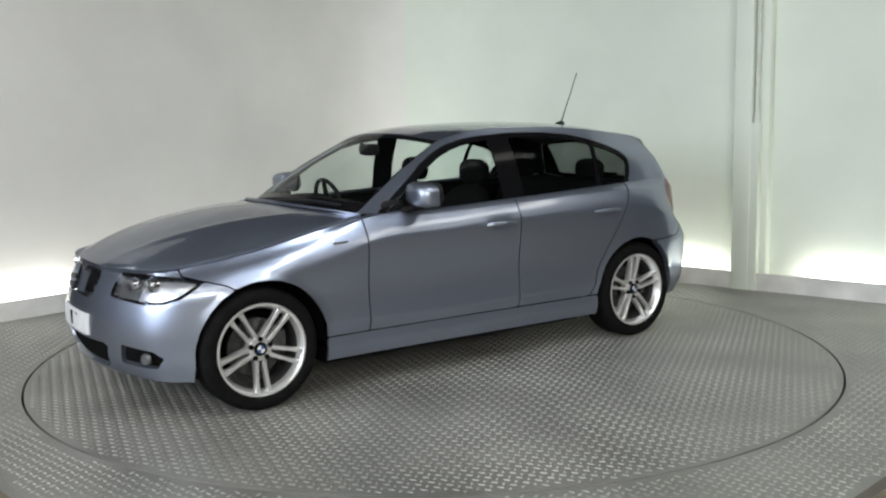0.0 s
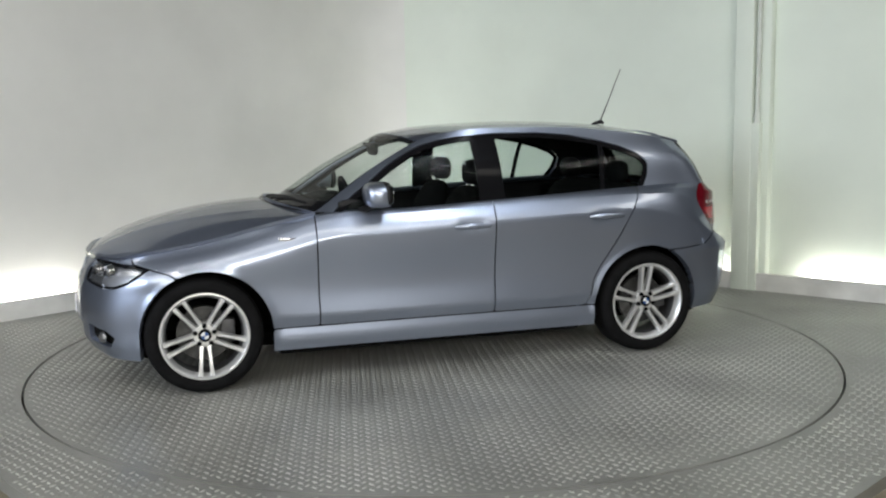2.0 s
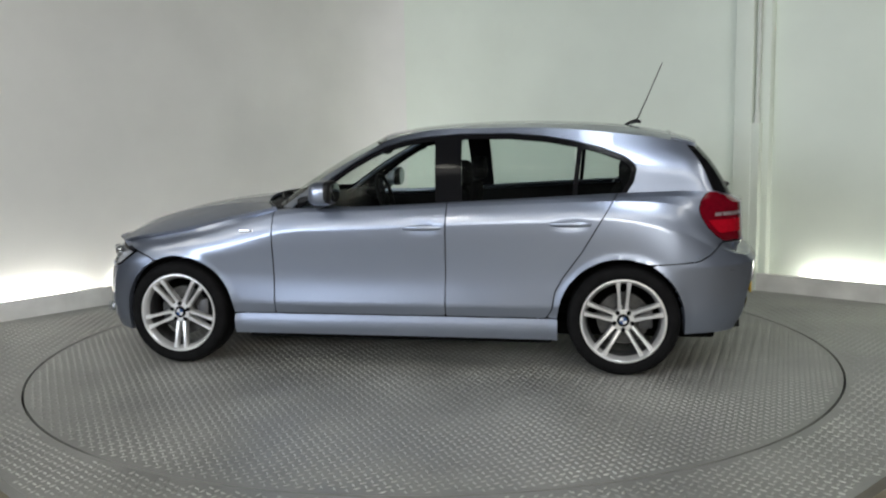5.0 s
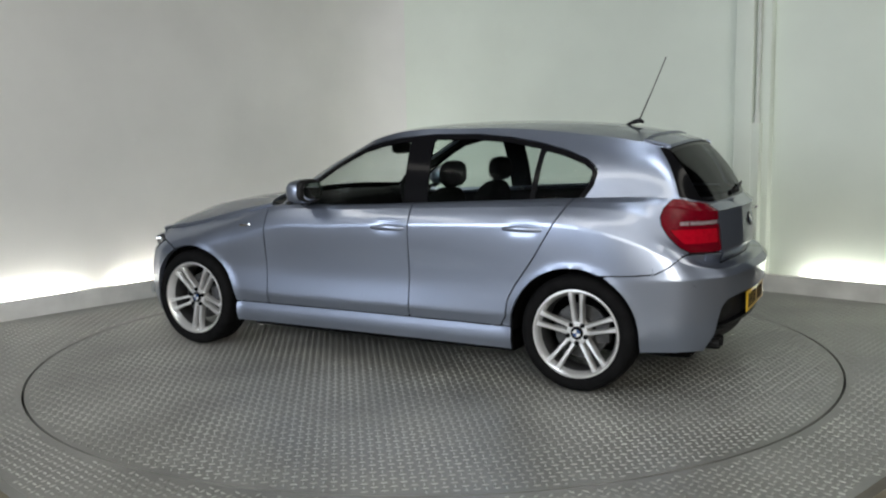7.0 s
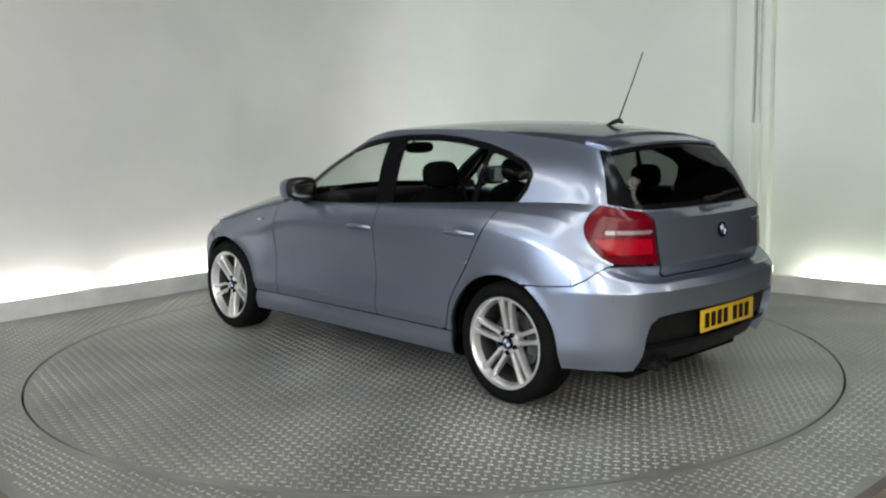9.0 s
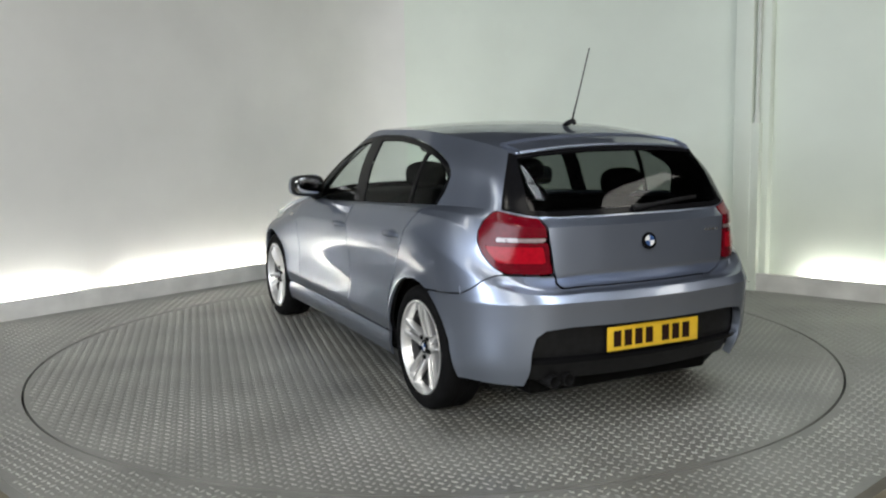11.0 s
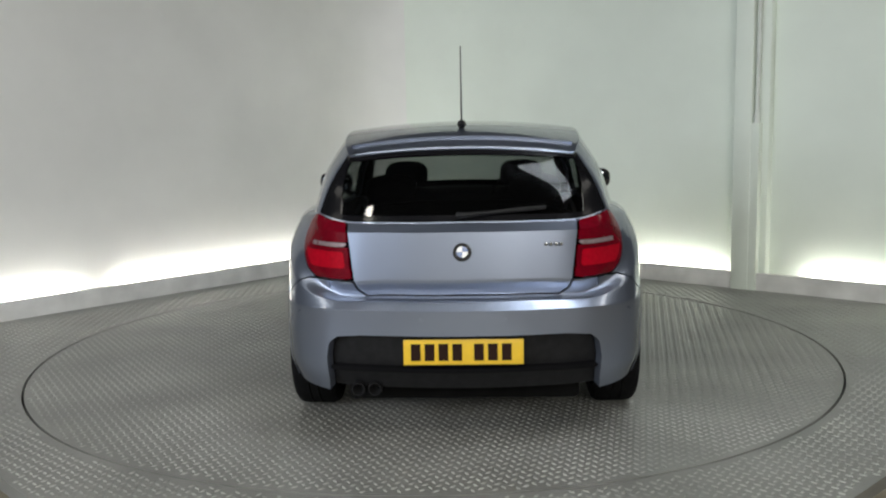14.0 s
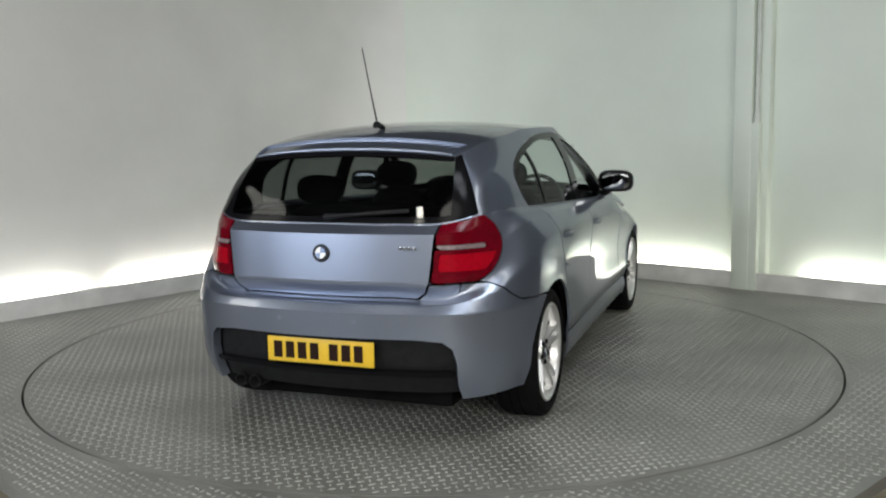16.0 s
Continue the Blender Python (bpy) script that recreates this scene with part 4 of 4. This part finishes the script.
for side, s in (("left", 1), ("right", -1)):
    for k, (hx, hz) in enumerate(HANDLES):
        y0 = body_y(hx + .14, hz)
        path, radii = [], []
        for i in range(13):
            u = i / 12
            path.append((hx + .115 - .23 * u, s * (y0 - .006 + .022 * math.sin(math.pi * u) ** .6), hz + .004 * math.sin(math.pi * u)))
            radii.append((.006 + .005 * math.sin(math.pi * u), .009 + .008 * math.sin(math.pi * u)))
        part("door_handle", sweep(bmesh.new(), path, radii), PAINT, doors[side, k], "silver blue grab handle in a scoop")
    # wing mirror
    bm = pillow(.365, s * .885, 1.045, .085, .110, .068, 3.4)
    for v in bm.verts:
        v.co.x = max(v.co.x, .315 + .15 * abs(v.co.y * s - .885) ** 1.5)
        v.co.z += (.885 - v.co.y * s) * .06
    mirror = part("wing_mirror", bm, PAINT, doors[side, 0], "silver blue wing mirror")
    part("mirror_glass", pillow(.304, s * .885, 1.045, .005, .092, .054, 3.4), MIRROR, mirror)
    bm = pillow(.332, s * .885, 1.045, .027, .111, .069, 3.4)
    part("mirror_rim", bm, BLACK_PLASTIC, mirror)
    part("mirror_arm", sweep(bmesh.new(), [(.44, s * .765, .955), (.42, s * .80, .962), (.395, s * .83, .978), (.38, s * .85, .995)], [(.035, .018), (.035, .020), (.032, .018), (.028, .014)]), BLACK_PLASTIC, mirror)
    part("mirror_triangle", pillow(.50, s * .762, .985, .075, .012, .032, 2.4), BLACK_PLASTIC, mirror)
    # small badge on the wing
    part("wing_badge", boxed(.825, .915, s * body_y(.87, .815) - .003, s * body_y(.87, .815) + .003, .808, .824, bevel=.002), CHROME, car, "small chrome badge")
    # wipers
    part("wiper", sweep(bmesh.new(), [(.86, s * .10 - .12, .985), (.845, s * .10 + .05, 1.0), (.79, s * .10 + .3, 1.005), (.72, s * .10 + .48, .99)],
                        [(.012, .010), (.010, .009), (.008, .010), (.006, .008)], 8), BLACK_PLASTIC, car, "black windscreen wiper")

bm = sweep(bmesh.new(), [(-1.345, 0, 1.403), (-1.39, 0, 1.420), (-1.425, 0, 1.428), (-1.445, 0, 1.415)], [(.012, .006), (.022, .012), (.020, .014), (.012, .008)], 14)
aerial = part("aerial_base", bm, BLACK_PLASTIC, car, "black roof aerial")
part("aerial_rod", sweep(bmesh.new(), [(-1.418, 0, 1.425), (-1.495, 0, 1.60), (-1.572, 0, 1.785)], [(.0045, .0045), (.0032, .0032), (.0028, .0028)], 8), BLACK_PLASTIC, aerial)


def number_plate(name, x, facing, zc, mat, label):
    """A pressed plate with plain bars in place of its writing."""
    plate = part(name, boxed(x - .004, x + .004, -.26, .26, zc - .056, zc + .056, bevel=.002), mat, car, label)
    for y in (-.207, -.147, -.087, -.027, .067, .127, .187):
        part("bar", boxed(x + facing * .0042, x + facing * .0058, facing * y - .021, facing * y + .021, zc - .037, zc + .037), INK, plate, smooth=False)
    return plate


number_plate("rear_plate", -2.096, -1, .442, PLATE_YELLOW, "yellow plate with dark bars")
FP = np.minimum(shape(LV[:, 1], LV[:, 2], [(-.3, .385), (.26, .385), (.26, .495), (-.3, .495)]), LV[:, 0] - 1.7)
front_plate = panel("front_plate", *piece(FP, gap=0), PLATE_WHITE, car, "white plate with dark bars", side="both", rim=0.006, move=0.008)
for y in (-.207, -.147, -.087, -.027, .067, .127, .187):
    bx = float(np.interp(abs(y), [0, .3], [2.032, 2.008])) + .009
    part("bar", boxed(bx - .006, bx + .002, y - .021, y + .021, .403, .477), INK, front_plate, smooth=False)


def disc(x, y, z, r, depth, lean=0.0):
    bm = bmesh.new()
    bmesh.ops.create_cone(bm, cap_ends=True, segments=32, radius1=r, radius2=r * .94, depth=depth, matrix=Matrix.Translation((x, y, z)) @ pose(0, 0, 0, 0, -90 + lean, 0))
    return bm


emblem = part("emblem", disc(-2.056, 0, .873, .041, .010, 12), GLOSS_BLACK, tailgate, "round emblem with a black ring")
for k in range(4):
    part("emblem_quarter", quarter_mesh(Matrix.Translation((-2.061, 0, .874)) @ pose(0, 0, 0, 0, -78, 0), .025, k), (ENAMEL_WHITE, ENAMEL_BLUE)[k % 2], emblem)
for i in range(4):
    part("model_bar", boxed(-2.030, -2.024, -.37 - i * .022, -.356 - i * .022, .893, .907, bevel=.002), HOUSING, tailgate)
part("rear_wiper", sweep(bmesh.new(), [(-1.965, .02, 1.022), (-1.98, -.02, 1.026), (-1.968, -.12, 1.034), (-1.955, -.25, 1.044), (-1.942, -.37, 1.052)],
                         [(.016, .016), (.014, .012), (.008, .008), (.007, .010), (.005, .009)], 8), BLACK_PLASTIC, tailgate, "black rear wiper")
# tailpipes: black stands in for the shade under the bumper
for y in (.40, .475):
    bm = bmesh.new()
    lathe(bm, [(.026, .10), (.030, .10), (.032, .08), (.032, -.05), (.026, .095), (.0, .02)], 24)
    for v in bm.verts:
        v.co = (-1.90 - v.co.y, y + v.co.x, .250 + v.co.z)
    part("tailpipe", bm, BLACK_PLASTIC, car, "steel tailpipe coloured black for the shade under the bumper")
for y in (-.52, -.18, .18, .52):
    part("parking_sensor", disc(-2.130 + abs(y) ** 2 * .28, y, .59, .011, .010), PAINT, rear_bumper)

# ---- cabin ----
for s in (1, -1):
    y = .35 * s
    seat = part("front_seat", pillow(-.02, y, .44, .27, .24, .10, 3.2), CLOTH, car, "black cloth front seat")
    bm = pillow(0, y, .745, .095, .25, .30, 3.0)
    for v in bm.verts:
        v.co.x += -.17 - (v.co.z - .5) * .30
        v.co.y = y + (v.co.y - y) * (1 - .25 * max(0, v.co.z - .85) / .3)
    part("backrest", bm, CLOTH, seat)
    bm = pillow(-.365, y, 1.125, .055, .130, .080, 2.8)
    part("headrest", bm, CLOTH, seat)
    for dy in (-.055, .055):
        part("post", sweep(bmesh.new(), [(-.325, y + dy, .99), (-.35, y + dy, 1.08)], [(.006, .006)] * 2, 8), CHROME, seat)
bench = part("rear_seat", pillow(-.98, 0, .48, .26, .62, .12, 4), CLOTH, car, "black cloth rear bench")
bm = pillow(0, 0, .77, .09, .61, .27, 4)
for v in bm.verts:
    v.co.x += -1.22 - (v.co.z - .55) * .30
part("backrest", bm, CLOTH, bench)
for y in (-.36, .36):
    part("headrest", pillow(-1.36, y, 1.10, .045, .13, .075, 2.8), CLOTH, bench)
bm = pillow(.60, 0, .845, .22, .70, .125, 5)
for v in bm.verts:
    v.co.z += .02 * math.cos(v.co.y * 3)
dash = part("dashboard", bm, TRIM, car, "charcoal dashboard")
part("instrument_hood", pillow(.46, -.36, .95, .13, .17, .045, 2.6), TRIM, dash)
bm = bmesh.new()
ring = [(.30 + .05 * math.cos(a), -.36 + .185 * math.sin(a), .90 + .178 * math.cos(a)) for a in [2 * math.pi * i / 30 for i in range(31)]]
sweep(bm, ring, [(.014, .014)] * 31, 8)
part("steering_wheel", bm, TRIM, dash, "black steering wheel")
part("steering_boss", pillow(.315, -.36, .89, .03, .08, .06, 2.6), TRIM, dash)
for a in (90, 210, 330):
    c_, s_ = math.cos(math.radians(a)), math.sin(math.radians(a))
    part("steering_spoke", sweep(bmesh.new(), [(.315, -.36, .89), (.30 + .045 * s_, -.36 + .18 * c_, .90 - .17 * s_ * -1)], [(.012, .02), (.010, .016)], 8), TRIM, dash)
part("rear_view_mirror", pillow(.20, 0, 1.275, .02, .125, .038, 3), TRIM, car, "black rear view mirror")
part("mirror_stem", sweep(bmesh.new(), [(.20, 0, 1.29), (.26, 0, 1.31)], [(.012, .012)] * 2, 8), TRIM, car)
part("parcel_shelf", boxed(-1.86, -1.36, -.60, .60, .955, .975, bevel=.006), TRIM, car, "charcoal parcel shelf")


def motions():
    times = [0.5 * i for i in range(33)]
    walk(turntable, [(t, pose(0, 0, 0, 0, 0, heading(t))) for t in times])
    walk(car, [(t, pose(0, 0, 0, 0, 0, heading(t)) @ pose(0.136, -0.206, 0.003)) for t in times])


motions()
